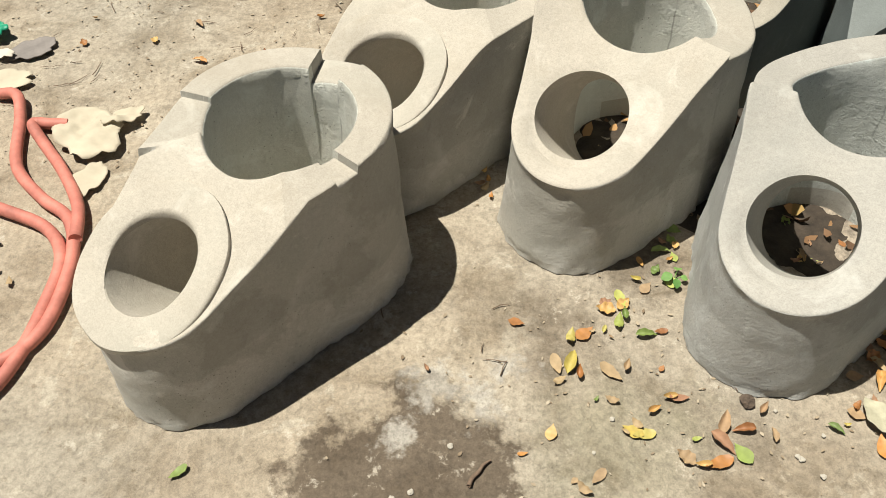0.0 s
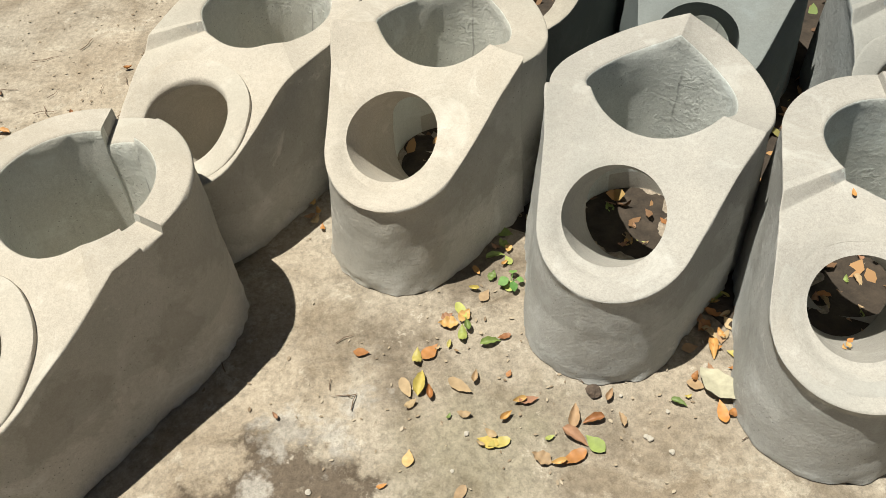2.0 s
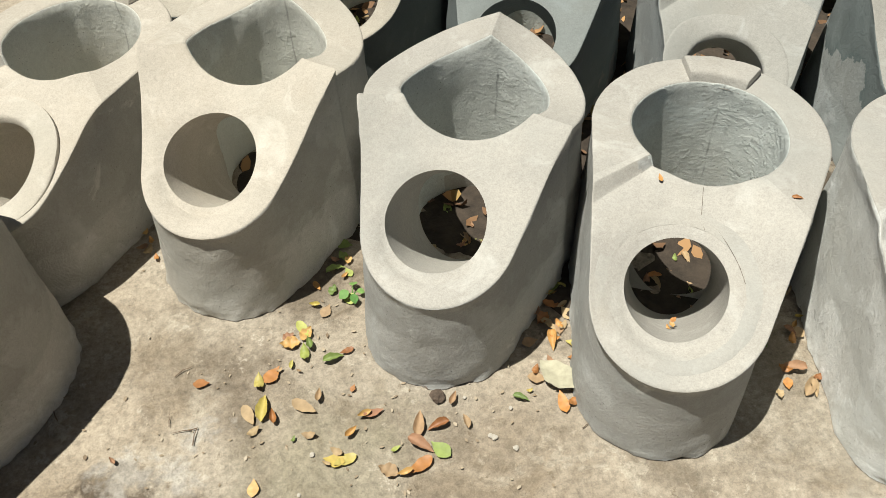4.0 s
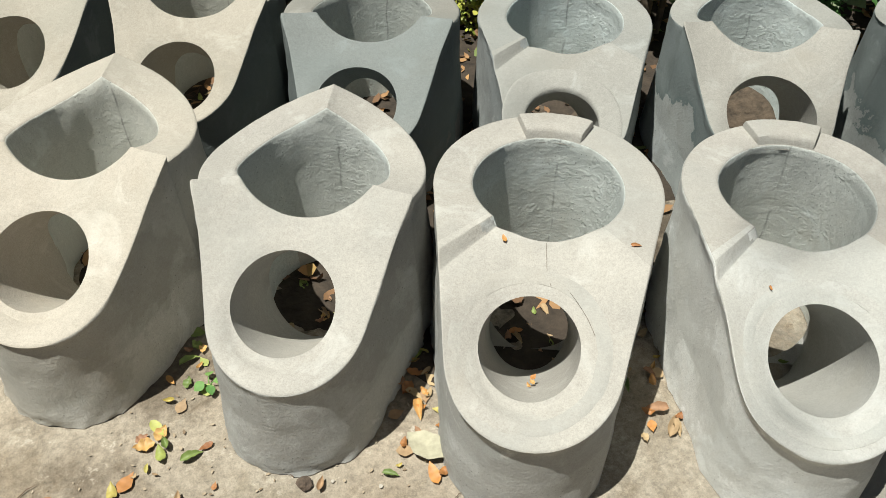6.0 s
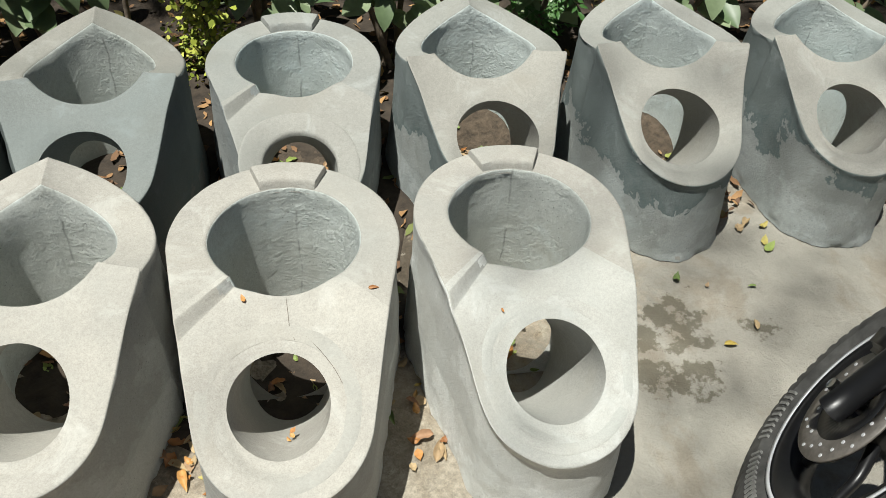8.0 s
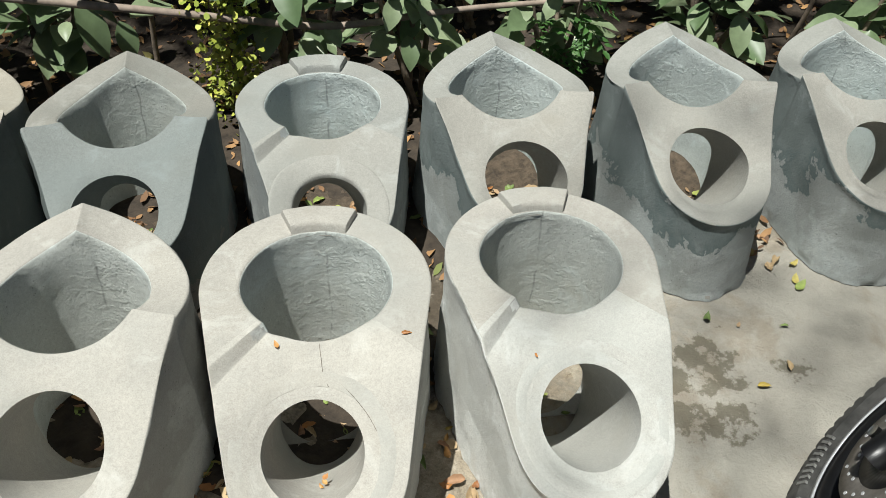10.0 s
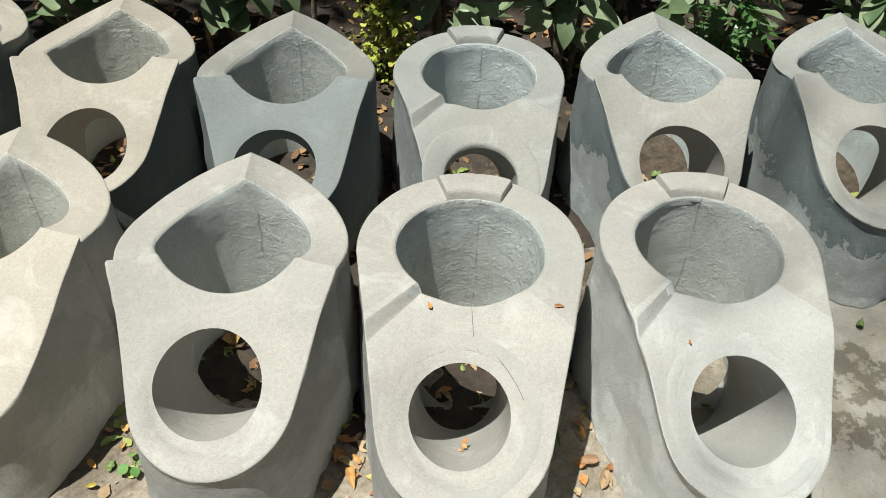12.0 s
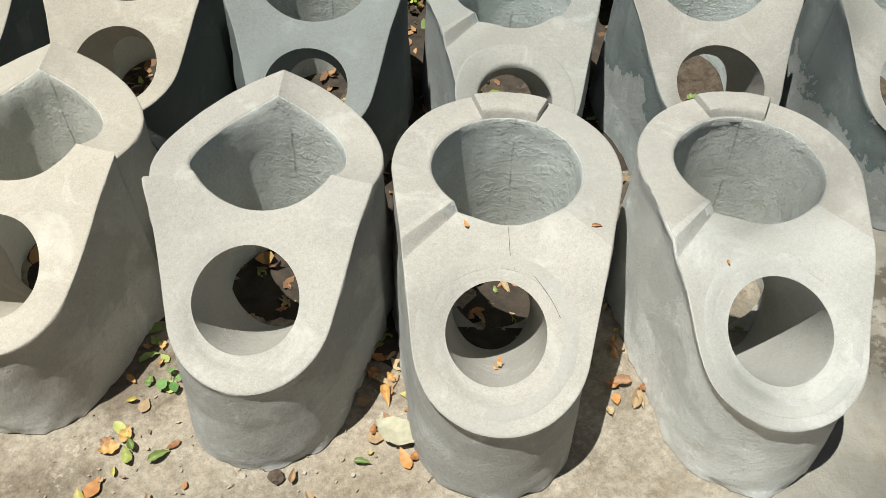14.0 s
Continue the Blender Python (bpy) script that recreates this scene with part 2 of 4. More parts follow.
def plain(name, c, rough=0.6, metal=0.0, vary=0.12, scale=40, bump=0.2, dist=0.002):
    m = Mat(name, rough, metal)
    n = m.noise(scale, 4, 0.65)
    m.colour(m.ramp(n, [(0.3, tuple(v * (1 - vary) for v in c)), (0.7, tuple(min(1, v * (1 + vary)) for v in c))]))
    m.bump((n, bump, dist))
    return m.m


def leaf_mat(name, stops, rough=0.55):
    m = Mat(name, rough)
    c = m.ramp(m.random(), stops)
    c = m.mix(1.0, c, m.ramp(m.noise(60, 3, 0.6), [(0.3, 0.7), (0.7, 1.0)]), "MULTIPLY")
    m.colour(c)
    return m.m


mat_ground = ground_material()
mat_hose = plain("hose_rubber", (0.47, 0.165, 0.125), 0.65, 0, 0.3, 14)


# ---- building helpers ----
def part(name, bm, material, parent=None, label="", smooth=True):
    me = bpy.data.meshes.new(name)
    bm.to_mesh(me)
    bm.free()
    for p in me.polygons:
        p.use_smooth = smooth
    me.materials.append(material)
    ob = new(name, me)
    ob.parent = parent
    if label:
        tagged(ob, label)
    return ob


def from_lists(name, verts, faces, material, parent=None, label="", smooth=True):
    me = bpy.data.meshes.new(name)
    me.from_pydata(verts, [], faces)
    me.update()
    for p in me.polygons:
        p.use_smooth = smooth
    me.materials.append(material)
    ob = new(name, me)
    ob.parent = parent
    if label:
        tagged(ob, label)
    return ob


def smoothstep(a, b, x):
    t = np.clip((x - a) / (b - a), 0, 1)
    return t * t * (3 - 2 * t)


# ---- ground ----
def make_ground():
    xs = np.concatenate([np.array([-400, -120, -40, -15, -7]), np.arange(-4, 6.001, 0.06), np.array([9, 17, 42, 120, 400])])
    ys = np.concatenate([np.array([-400, -120, -40, -15, -5]), np.arange(-2, 5.001, 0.06), np.array([8, 16, 42, 120, 400])])
    verts = []
    for y in ys:
        for x in xs:
            near = 1.0 if (-4 < x < 6 and -2 < y < 5) else 0.0
            z = near * (0.003 * noise.noise((x * 1.7, y * 1.7, 0)) + 0.0015 * noise.noise((x * 6, y * 6, 3)))
            verts.append((x, y, z - 0.003))
    nx = len(xs)
    faces = [(j * nx + i, j * nx + i + 1, (j + 1) * nx + i + 1, (j + 1) * nx + i) for j in range(len(ys) - 1) for i in range(nx - 1)]
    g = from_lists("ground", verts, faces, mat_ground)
    tagged(g, "worn pale concrete yard with dust and damp stains", "ground", kind="structure")


make_ground()


# ---- the stoves ----
def capsule_radius(theta, rb, rf, length):
    """Distance from the pot's axis to the outline, a hull of a back circle and a front circle."""
    a = math.asin(min(0.99, (rb - rf) / length))
    sx, sy = abs(math.sin(theta)), math.cos(theta)
    # tangent line: through (rb cos a, -rb sin a) with normal (cos a, -sin a)
    lo, hi = 0.0, 1.2
    for _ in range(36):
        mid = (lo + hi) / 2
        x, y = mid * sx, mid * sy
        t = -(y * math.cos(a) + x * math.sin(a))
        tl = length * math.cos(a)
        if t <= 0:
            inside = math.hypot(x, y) < rb
        elif t >= tl:
            inside = math.hypot(x, y + length) < rf
        else:
            inside = x * math.cos(a) - y * math.sin(a) < rb
        if inside:
            lo = mid
        else:
            hi = mid
    return lo


# back circle, front circle, their distance, pot hole, fire hole: radius, y and z of its middle
SHAPES = {
    "peak": dict(rb=0.238, rf=0.168, length=0.312, pot=0.166, hole=0.109, hy=-0.307, hz=0.340),
    "round": dict(rb=0.240, rf=0.170, length=0.402, pot=0.165, hole=0.101, hy=-0.390, hz=0.325),
    "short_peak": dict(rb=0.238, rf=0.168, length=0.285, pot=0.166, hole=0.109, hy=-0.307, hz=0.340),
    "short_round": dict(rb=0.240, rf=0.165, length=0.345, pot=0.165, hole=0.099, hy=-0.378, hz=0.327),
    "groove": dict(rb=0.240, rf=0.172, length=0.372, pot=0.165, hole=0.103, hy=-0.385, hz=0.335),
}
EAR = 115.0
# single stoves that differ from their kind; hx is the fire hole's shift sideways
OWN = {1: dict(hx=-0.012, worn=0.2), 2: dict(hole=0.109, worn=0.2), 3: dict(rb=0.256, hx=-0.014), 4: dict(rb=0.246, hx=-0.011),
       5: dict(rb=0.253, rf=0.178, hx=-0.010), 6: dict(rb=0.247, rf=0.174, hole=0.107, hx=0.004), 9: dict(rb=0.245, hx=-0.014),
       10: dict(rb=0.247, hx=-0.012), 11: dict(rb=0.243, hole=0.116, hx=0.004), 12: dict(hole=0.114, hx=-0.006)}


def shape_of(kind, seed):
    down = radians(51 if kind == "short_peak" else 45)   # how steeply the fire hole slants
    return {"hx": -0.006, "axis": Vector((0, math.cos(down), -math.sin(down))), **SHAPES[kind], **OWN.get(seed, {})}


def from_axis(s, x, y, z):
    """Distance of a point from the fire hole's slanting axis."""
    off = Vector((x - s["hx"], y - s["hy"], z - s["hz"]))
    return (off - s["axis"] * off.dot(s["axis"])).length


def softened(s, x, y, z):
    """Height of the plate with the hole's edge worn round, most at its lower lip."""
    front = float(smoothstep(s["hy"] + 0.02, s["hy"] - 0.10, y))
    d = (from_axis(s, x, y, z) - s["hole"]) / (0.030 + 0.024 * front)
    if d >= 1 or y > s["hy"] + 0.16:
        return z
    low = s.get("worn", 1.0) * (0.006 + 0.021 * front)
    return z - low * (1 - max(0.0, d)) ** 2


def top_height(kind, th, x, y, r):
    """Height of the top at polar angle th (degrees from the back, positive to the right)."""
    a = abs(th)
    if kind == "peak":
        plate = 0.262 + (y + 0.49) * 0.43 + 0.062 * (x / 0.24) ** 2 * smoothstep(-0.36, -0.10, y)
        if a >= EAR:
            return float(plate)
        f = a / EAR
        dip = math.sin(math.pi * f) ** 0.85
        return 0.484 - 0.062 * dip - 0.022 * f ** 6
    front = -0.57 if kind == "round" else -0.54
    plate = 0.262 + (y - front) * 0.352 + 0.022 * (x / 0.2) ** 2 * smoothstep(-0.36, -0.2, y)
    if kind == "groove":
        plate = 0.27 + (y - front) * 0.42 + 0.03 * (x / 0.24) ** 2 * smoothstep(-0.3, -0.08, y)
    plate = float(plate)
    if kind == "round":
        if th > 0:   # one side runs down in a smooth ramp
            w = 1 - float(smoothstep(128, 160, a))
            return plate * (1 - w) + (0.412 - 0.02 * (r - 0.165)) * w
        rim = 0.411 + 0.012 * float(smoothstep(60, 138, a))
        if a <= 138.5:
            return rim
        w = 1 - float(smoothstep(141, 166, a))
        low = plate * (1 - w) + (0.400 - 0.03 * (r - 0.165)) * w
        f = min(1.0, (a - 138.5) / 4.5)
        return rim * (1 - f) + low * f
    # the grooved one
    if -20 < th < 8:
        return 0.428 + 0.026 * (th + 20) / 28 + 0.15 * (r - 0.2)
    if 96 < th < 109:
        return 0.444
    if th >= 109:
        return min(plate, 0.454)
    if -138 < th < -106:
        return 0.450 - 0.024 * (-106 - th) / 32
    if a > 108:
        return min(plate, 0.462)
    return 0.464


def stove_mesh(shape, seed):
    s = shape_of(shape, seed)
    kind = shape.replace("short_", "")
    steps = {"peak": [EAR, -EAR, 0], "round": [-138.5, -143], "groove": [-20, 8, 96, 109, -106, -138]}[kind]
    angles = sorted({round(v, 3) for v in np.arange(-180, 180, 1.6)} | {v + e for v in steps for e in (-0.35, 0.35)})
    flare = {"peak": 0.026, "round": 0.012, "groove": 0.014}[kind]
    lip = {"peak": 0.006, "round": 0.011, "groove": 0.004}[kind]
    rng = random.Random(seed)
    ox, oy = rng.uniform(-50, 50), rng.uniform(-50, 50)
    verts, faces, rows = [], [], None
    cols = []
    for th in angles:
        t = radians(th)
        ro = capsule_radius(t, s["rb"], s["rf"], s["length"])
        if kind == "peak":
            a = abs(th)
            if a < 70:
                ro += 0.013 * math.cos(radians(a * 90 / 70)) ** 2
            ro += 0.009 * (smoothstep(EAR - 1, EAR + 1, a) * (1 - smoothstep(EAR, EAR + 22, a)))
        col = []
        ri = s["pot"] * (1 + 0.012 * noise.noise((math.sin(t) * 1.5 + ox, math.cos(t) * 1.5 + oy, 9)))
        rlow = ri
        if kind == "peak" and abs(th) > 95:
            ri *= 1 - 0.23 * math.sin(radians(90 * (abs(th) - 95) / 85)) ** 1.3
        sn, cs = math.sin(t), math.cos(t)

        def wob(x, y, z, k=1.0):
            return k * (0.0035 * noise.noise((x * 9 + ox, y * 9 + oy, z * 9)) + 0.0016 * noise.noise((x * 31 + ox, y * 31, z * 31 + oy)))

        # inside wall, from the bottom up
        zr = top_height(kind, th, ri * sn, ri * cs, ri)
        for f in (0.0, 0.15, 0.3, 0.45, 0.6, 0.75, 0.88, 0.95):
            r = ri + (rlow - ri) * (1 - f ** 3) - 0.024 * (1 - f) + wob(ri * sn, ri * cs, f * zr, 1.6)
            col.append((r * sn, r * cs, max(0.0, f * (zr - 0.006))))
        for r in [ri, ri + 0.002, ri + 0.006] + list(np.linspace(ri + 0.012, ro - 0.014, 34)) + [ro - 0.006, ro - 0.003, ro - 0.001, ro]:
            x, y = r * sn, r * cs
            z = top_height(kind, th, x, y, r)
            z -= 0.006 * max(0.0, 1 - (r - ri) / 0.006) ** 2 + 0.0025 * max(0.0, 1 - (ro - r) / 0.004) ** 2
            z += wob(x, y, 0.4, 0.55)
            col.append((x, y, softened(s, x, y, z) if abs(th) > 120 else z))
        zo = col[-1][2]
        over = 0.35 + 0.65 * float(smoothstep(120, 158, abs(th)))   # the lip stands out most over the front
        for f in list(np.r_[0.985, 0.97, 0.95, 0.92, np.linspace(0.88, 0.12, 13), 0.09, 0.06, 0.03, 0.0]):
            x, y = ro * sn, ro * cs
            zz = f * zo
            g = 1 + (wob(x, y, zz, 1.5) + flare * (1 - f) ** 1.3 - lip * over * smoothstep(1.0, 0.9, f) * (0.55 + 0.45 * f) + (0.010 * noise.noise((x * 13 + ox, y * 13 + oy, 5)) + 0.007 * noise.noise((x * 42 + ox, y * 42 + oy, zz * 60))) * (1 - smoothstep(0.0, 0.11, f))) / ro
            col.append((x * g, y * g, zz))
        cols.append(col)
    n = len(cols[0])
    for col in cols:
        verts.extend(col)
    m = len(cols)
    for i in range(m):
        j = (i + 1) % m
        for k in range(n):
            l = (k + 1) % n
            faces.append((i * n + k, j * n + k, j * n + l, i * n + l))
    me = bpy.data.meshes.new("stove_body")
    me.from_pydata(verts, [], faces)
    bm = bmesh.new()
    bm.from_mesh(me)
    bmesh.ops.recalc_face_normals(bm, faces=bm.faces)
    bm.to_mesh(me)
    bm.free()
    # the fire hole, cut slantwise down into the hollow
    axis = s["axis"]
    mid = Vector((s["hx"], s["hy"], s["hz"]))
    cut = bmesh.new()
    side = Vector((1, 0, 0))
    up = side.cross(axis)
    rings = []
    for d in (-0.35, -0.1, -0.03, 0.03, 0.1, 0.17, 0.24, 0.31, 0.40):
        ring = []
        for k in range(64):
            a = 2 * math.pi * k / 64
            p = mid + axis * d
            r = s["hole"] * (1 + 0.02 * noise.noise((math.cos(a) + ox, math.sin(a), d * 5))) - 0.02 * max(0, d)
            ring.append(cut.verts.new(p + side * (r * math.cos(a)) + up * (r * math.sin(a))))
        rings.append(ring)
    for a, b in zip(rings, rings[1:]):
        for k in range(64):
            cut.faces.new((a[k], a[(k + 1) % 64], b[(k + 1) % 64], b[k]))
    cut.faces.new(rings[0])
    cut.faces.new(rings[-1])
    bmesh.ops.recalc_face_normals(cut, faces=cut.faces)
    cme = bpy.data.meshes.new("cutter")
    cut.to_mesh(cme)
    cut.free()
    body, cutter = new("tmp_body", me), new("tmp_cutter", cme)
    mod = body.modifiers.new("cut", "BOOLEAN")
    mod.operation, mod.object, mod.solver = "DIFFERENCE", cutter, "EXACT"
    dg = bpy.context.evaluated_depsgraph_get()
    out = bpy.data.meshes.new_from_object(body.evaluated_get(dg))
    bpy.data.objects.remove(body)
    bpy.data.objects.remove(cutter)
    for p in out.polygons:
        p.use_smooth = True
    out.set_sharp_from_angle(angle=radians(46))
    return out


def pot_pad(parent, material, s, seed):
    """The raised rest for the pot at the back of the rim, a slab bent round the rim."""
    rng = random.Random(seed)
    a0, a1 = -21 + rng.uniform(-2, 2), 22 + rng.uniform(-2, 2)
    prof = [(0.165, 0.398), (0.172, 0.422), (0.177, 0.4295), (0.184, 0.4315), (0.232, 0.4310), (0.239, 0.429), (0.2425, 0.423), (0.2425, 0.395), (0.20, 0.395)]
    n = len(prof)
    verts, faces = [], []
    steps = [a0, a0 + 0.5] + list(np.linspace(a0 + 2, a1 - 2, 16)) + [a1 - 0.5, a1]
    for k, a in enumerate(steps):
        low = 0.006 if k in (0, len(steps) - 1) else (0.0015 if k in (1, len(steps) - 2) else 0.0)
        t = radians(a)
        for r, z in prof:
            z = z - low + 0.0015 * noise.noise((a * 0.13, r * 60, seed)) if z > 0.41 else z
            r += 0.001 * noise.noise((a * 0.2, z * 60, seed))
            verts.append((r * math.sin(t), r * math.cos(t), z))
    m = len(steps)
    for i in range(m - 1):
        for k in range(n):
            l = (k + 1) % n
            faces.append((i * n + k, i * n + l, (i + 1) * n + l, (i + 1) * n + k))
    faces.append(tuple(reversed(range(n))))
    faces.append(tuple((m - 1) * n + k for k in range(n)))
    pad = from_lists("pot_pad", verts, faces, material, parent, "raised cement rest for a pot")
    pad.data.set_sharp_from_angle(angle=radians(40))


def hole_collar(parent, material, s, kind, height, seed):
    """The raised cement ring round the fire hole."""
    base = kind.replace("short_", "")
    n, verts, faces = 96, [], []
    out = s["rf"] - 0.004 if height > 0.01 else min(0.163, s["rf"] - 0.008)
    faint = height < 0.005
    edge = ((0.96, 0.15), (1.0, 0.0)) if faint else ((0.96, 0.85), (1.0, 0.45))
    start = ((0.0, 0.0), (0.10, 0.5), (0.25, 1.0)) if faint else ((0.0, 0.45), (0.05, 0.9), (0.12, 1.0))
    for k in range(n):
        a = 2 * math.pi * k / n
        c, q = math.cos(a), math.sin(a)
        wav = 0.003 * noise.noise((c * 2 + seed, q * 2, 0))
        inner = (s["hole"] + 0.030,) * 2 if faint else (s["hole"] - 0.0015, s["hole"] * (1.03 if base == "round" else 0.985) - 0.001)
        for t, h in ((0.0, -0.006), *start, (0.5, 1.0), (0.88, 0.98), *edge, (1.0, -0.012)):
            x = s["hx"] + (inner[0] + (out - inner[0]) * t + wav * t) * c
            y = s["hy"] + (inner[1] + (out - inner[1]) * t + wav * t) * q
            z = softened(s, x, y, top_height(base, math.degrees(math.atan2(x, y)), x, y, math.hypot(x, y)))
            rise = 0.001 + (height - 0.001) * float(smoothstep(-0.75, 0.35, q))
            verts.append((x, y, z + (h if h < 0 else h * rise + 0.0006 * noise.noise((x * 40, y * 40, seed)))))
    m = 9
    for k in range(n):
        l = (k + 1) % n
        for r in range(m - 1):
            faces.append((k * m + r, k * m + r + 1, l * m + r + 1, l * m + r))
    ring = from_lists("fire_hole_collar", verts, faces, material, parent, "raised cement ring round the fire hole")
    ring.data.set_sharp_from_angle(angle=radians(50))


def stove(kind, x, y, heading, material, label, seed, z=0.0):
    me = stove_mesh(kind, seed)
    me.name = "concrete_stove"
    me.materials.clear()
    for m in material:
        me.materials.append(m)
    s = shape_of(kind, seed)
    for p in me.polygons:
        c = p.center
        if abs(p.normal.z) >= 0.55:
            a = abs(math.degrees(math.atan2(c.x, c.y)))
            p.material_index = 3 if a > (EAR if "peak" in kind else 136) else 0
        else:
            inward = c.x * p.normal.x + c.y * p.normal.y < 0
            tunnel = from_axis(s, c.x, c.y, c.z) < s["hole"] * 1.05
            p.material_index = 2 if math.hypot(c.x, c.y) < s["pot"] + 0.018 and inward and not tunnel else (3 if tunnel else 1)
    ob = new("concrete_stove", me)
    ob.matrix_world = pose(x, y, z, 0, 0, heading - 90)
    if "peak" not in kind:
        hole_collar(ob, material[3], s, kind, {1: 0.014, 2: 0.012, 10: 0.006}.get(seed, 0.0012), seed)
    if "round" in kind:
        pot_pad(ob, material[0], s, seed)
    return tagged(ob, label, "stove", group="concrete stoves in the yard")


STOVES = [
    ("groove", -0.474, 1.451, 0, 57, cement_warm, "sunlit beige concrete stove with three grooves in its pot rim", 1),
    ("round", -0.085, 2.10, 0, 57, cement_warm, "pale beige concrete stove with a ringed fire hole", 2),
    ("peak", 0.343, 1.885, 0, 60.5, cement_warm, "pale beige concrete stove with a three-peaked pot rim", 3),
    ("peak", 0.780, 1.543, 0, 58.5, cement_grey, "grey concrete stove with a three-peaked pot rim", 4),
    ("round", 1.235, 1.300, 0, 56.5, cement_grey, "grey concrete stove with a hairline crack and pot pads", 5),
    ("round", 1.710, 1.044, 0, 59.0, cement_chalky_sunlit, "grey concrete stove with chalky patches and pot pads", 6),
    ("peak", 0.37, 2.76, 0, 60, cement_mould_shaded, "beige concrete stove on leaf litter in the rear row", 7),
    ("short_peak", 0.768, 2.485, -0.03, 60, cement_mould_shaded, "pale concrete stove with peaked rim in the rear row", 8),
    ("short_peak", 1.172, 2.160, -0.033, 61, cement_cool_shaded, "shaded blue-grey concrete stove with a peaked rim", 9),
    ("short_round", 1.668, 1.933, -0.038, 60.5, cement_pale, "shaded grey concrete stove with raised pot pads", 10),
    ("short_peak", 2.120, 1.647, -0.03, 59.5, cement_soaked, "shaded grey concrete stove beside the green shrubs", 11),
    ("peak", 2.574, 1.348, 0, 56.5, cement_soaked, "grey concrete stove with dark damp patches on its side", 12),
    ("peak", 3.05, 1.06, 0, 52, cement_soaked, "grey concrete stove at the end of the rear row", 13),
]
for kind, x, y, z, h, mat, label, seed in STOVES:
    stove(kind, x, y, h, mat, label, seed, z)


# ---- hose, scraps ----
def tube(name, pts, radius, material, parent=None, seg=10, label="", res=8, flat=1.0):
    """A round tube along a smooth line through the points, with its radius or radii."""
    P = [Vector(p) for p in pts]
    radii = radius if isinstance(radius, (list, tuple)) else [radius] * len(P)
    line, rad = [], []
    for i in range(len(P) - 1):
        a, b, c, d = P[max(0, i - 1)], P[i], P[i + 1], P[min(len(P) - 1, i + 2)]
        for k in range(res):
            t = k / res
            line.append(0.5 * (2 * b + (c - a) * t + (2 * a - 5 * b + 4 * c - d) * t * t + (3 * b - a - 3 * c + d) * t ** 3))
            rad.append(radii[i] + (radii[i + 1] - radii[i]) * t)
    line.append(P[-1])
    rad.append(radii[-1])
    verts, faces = [], []
    for i, p in enumerate(line):
        d = (line[min(i + 1, len(line) - 1)] - line[max(i - 1, 0)]).normalized()
        ref = Vector((0, 0, 1)) if abs(d.z) < 0.9 else Vector((1, 0, 0))
        sx = d.cross(ref).normalized()
        sy = sx.cross(d)
        for k in range(seg):
            a = 2 * math.pi * k / seg
            verts.append(p + sx * (rad[i] * math.cos(a)) + sy * (rad[i] * flat * math.sin(a)))
    n = len(line)
    for i in range(n - 1):
        for k in range(seg):
            l = (k + 1) % seg
            faces.append((i * seg + k, i * seg + l, (i + 1) * seg + l, (i + 1) * seg + k))
    faces.append(tuple(range(seg)))
    faces.append(tuple((n - 1) * seg + k for k in reversed(range(seg))))
    return from_lists(name, [tuple(v) for v in verts], faces, material, parent, label)


HOSE = 0.017
hose = tagged(new("garden_hose"), "faded pink-red rubber hose lying in loops on the ground", "hose")
tube("hose_loop", [(-1.62, 2.06, HOSE), (-1.52, 2.05, HOSE), (-1.445, 2.03, 0.03), (-1.40, 1.93, HOSE), (-1.335, 1.74, HOSE), (-1.22, 1.62, HOSE),
     (-1.115, 1.54, 0.02), (-1.060, 1.40, 0.02), (-1.055, 1.20, HOSE), (-1.13, 1.09, HOSE), (-1.30, 0.98, HOSE), (-1.6, 0.9, HOSE)], HOSE, mat_hose, hose, 12)
tube("hose_loop", [(-1.7, 1.66, HOSE), (-1.45, 1.62, HOSE), (-1.315, 1.575, HOSE), (-1.165, 1.51, HOSE), (-1.085, 1.40, 0.022), (-1.078, 1.25, HOSE), (-1.085, 1.12, HOSE),
     (-1.12, 1.01, HOSE), (-1.22, 0.90, HOSE), (-1.5, 0.76, HOSE)], HOSE, mat_hose, hose, 12)
tube("hose_end", [(-1.25, 1.92, HOSE), (-1.30, 1.915, 0.02), (-1.345, 1.90, 0.03), (-1.29, 1.83, 0.022), (-1.195, 1.72, HOSE), (-1.105, 1.585, 0.026), (-1.065, 1.46, 0.035)], HOSE, mat_hose, hose, 12)


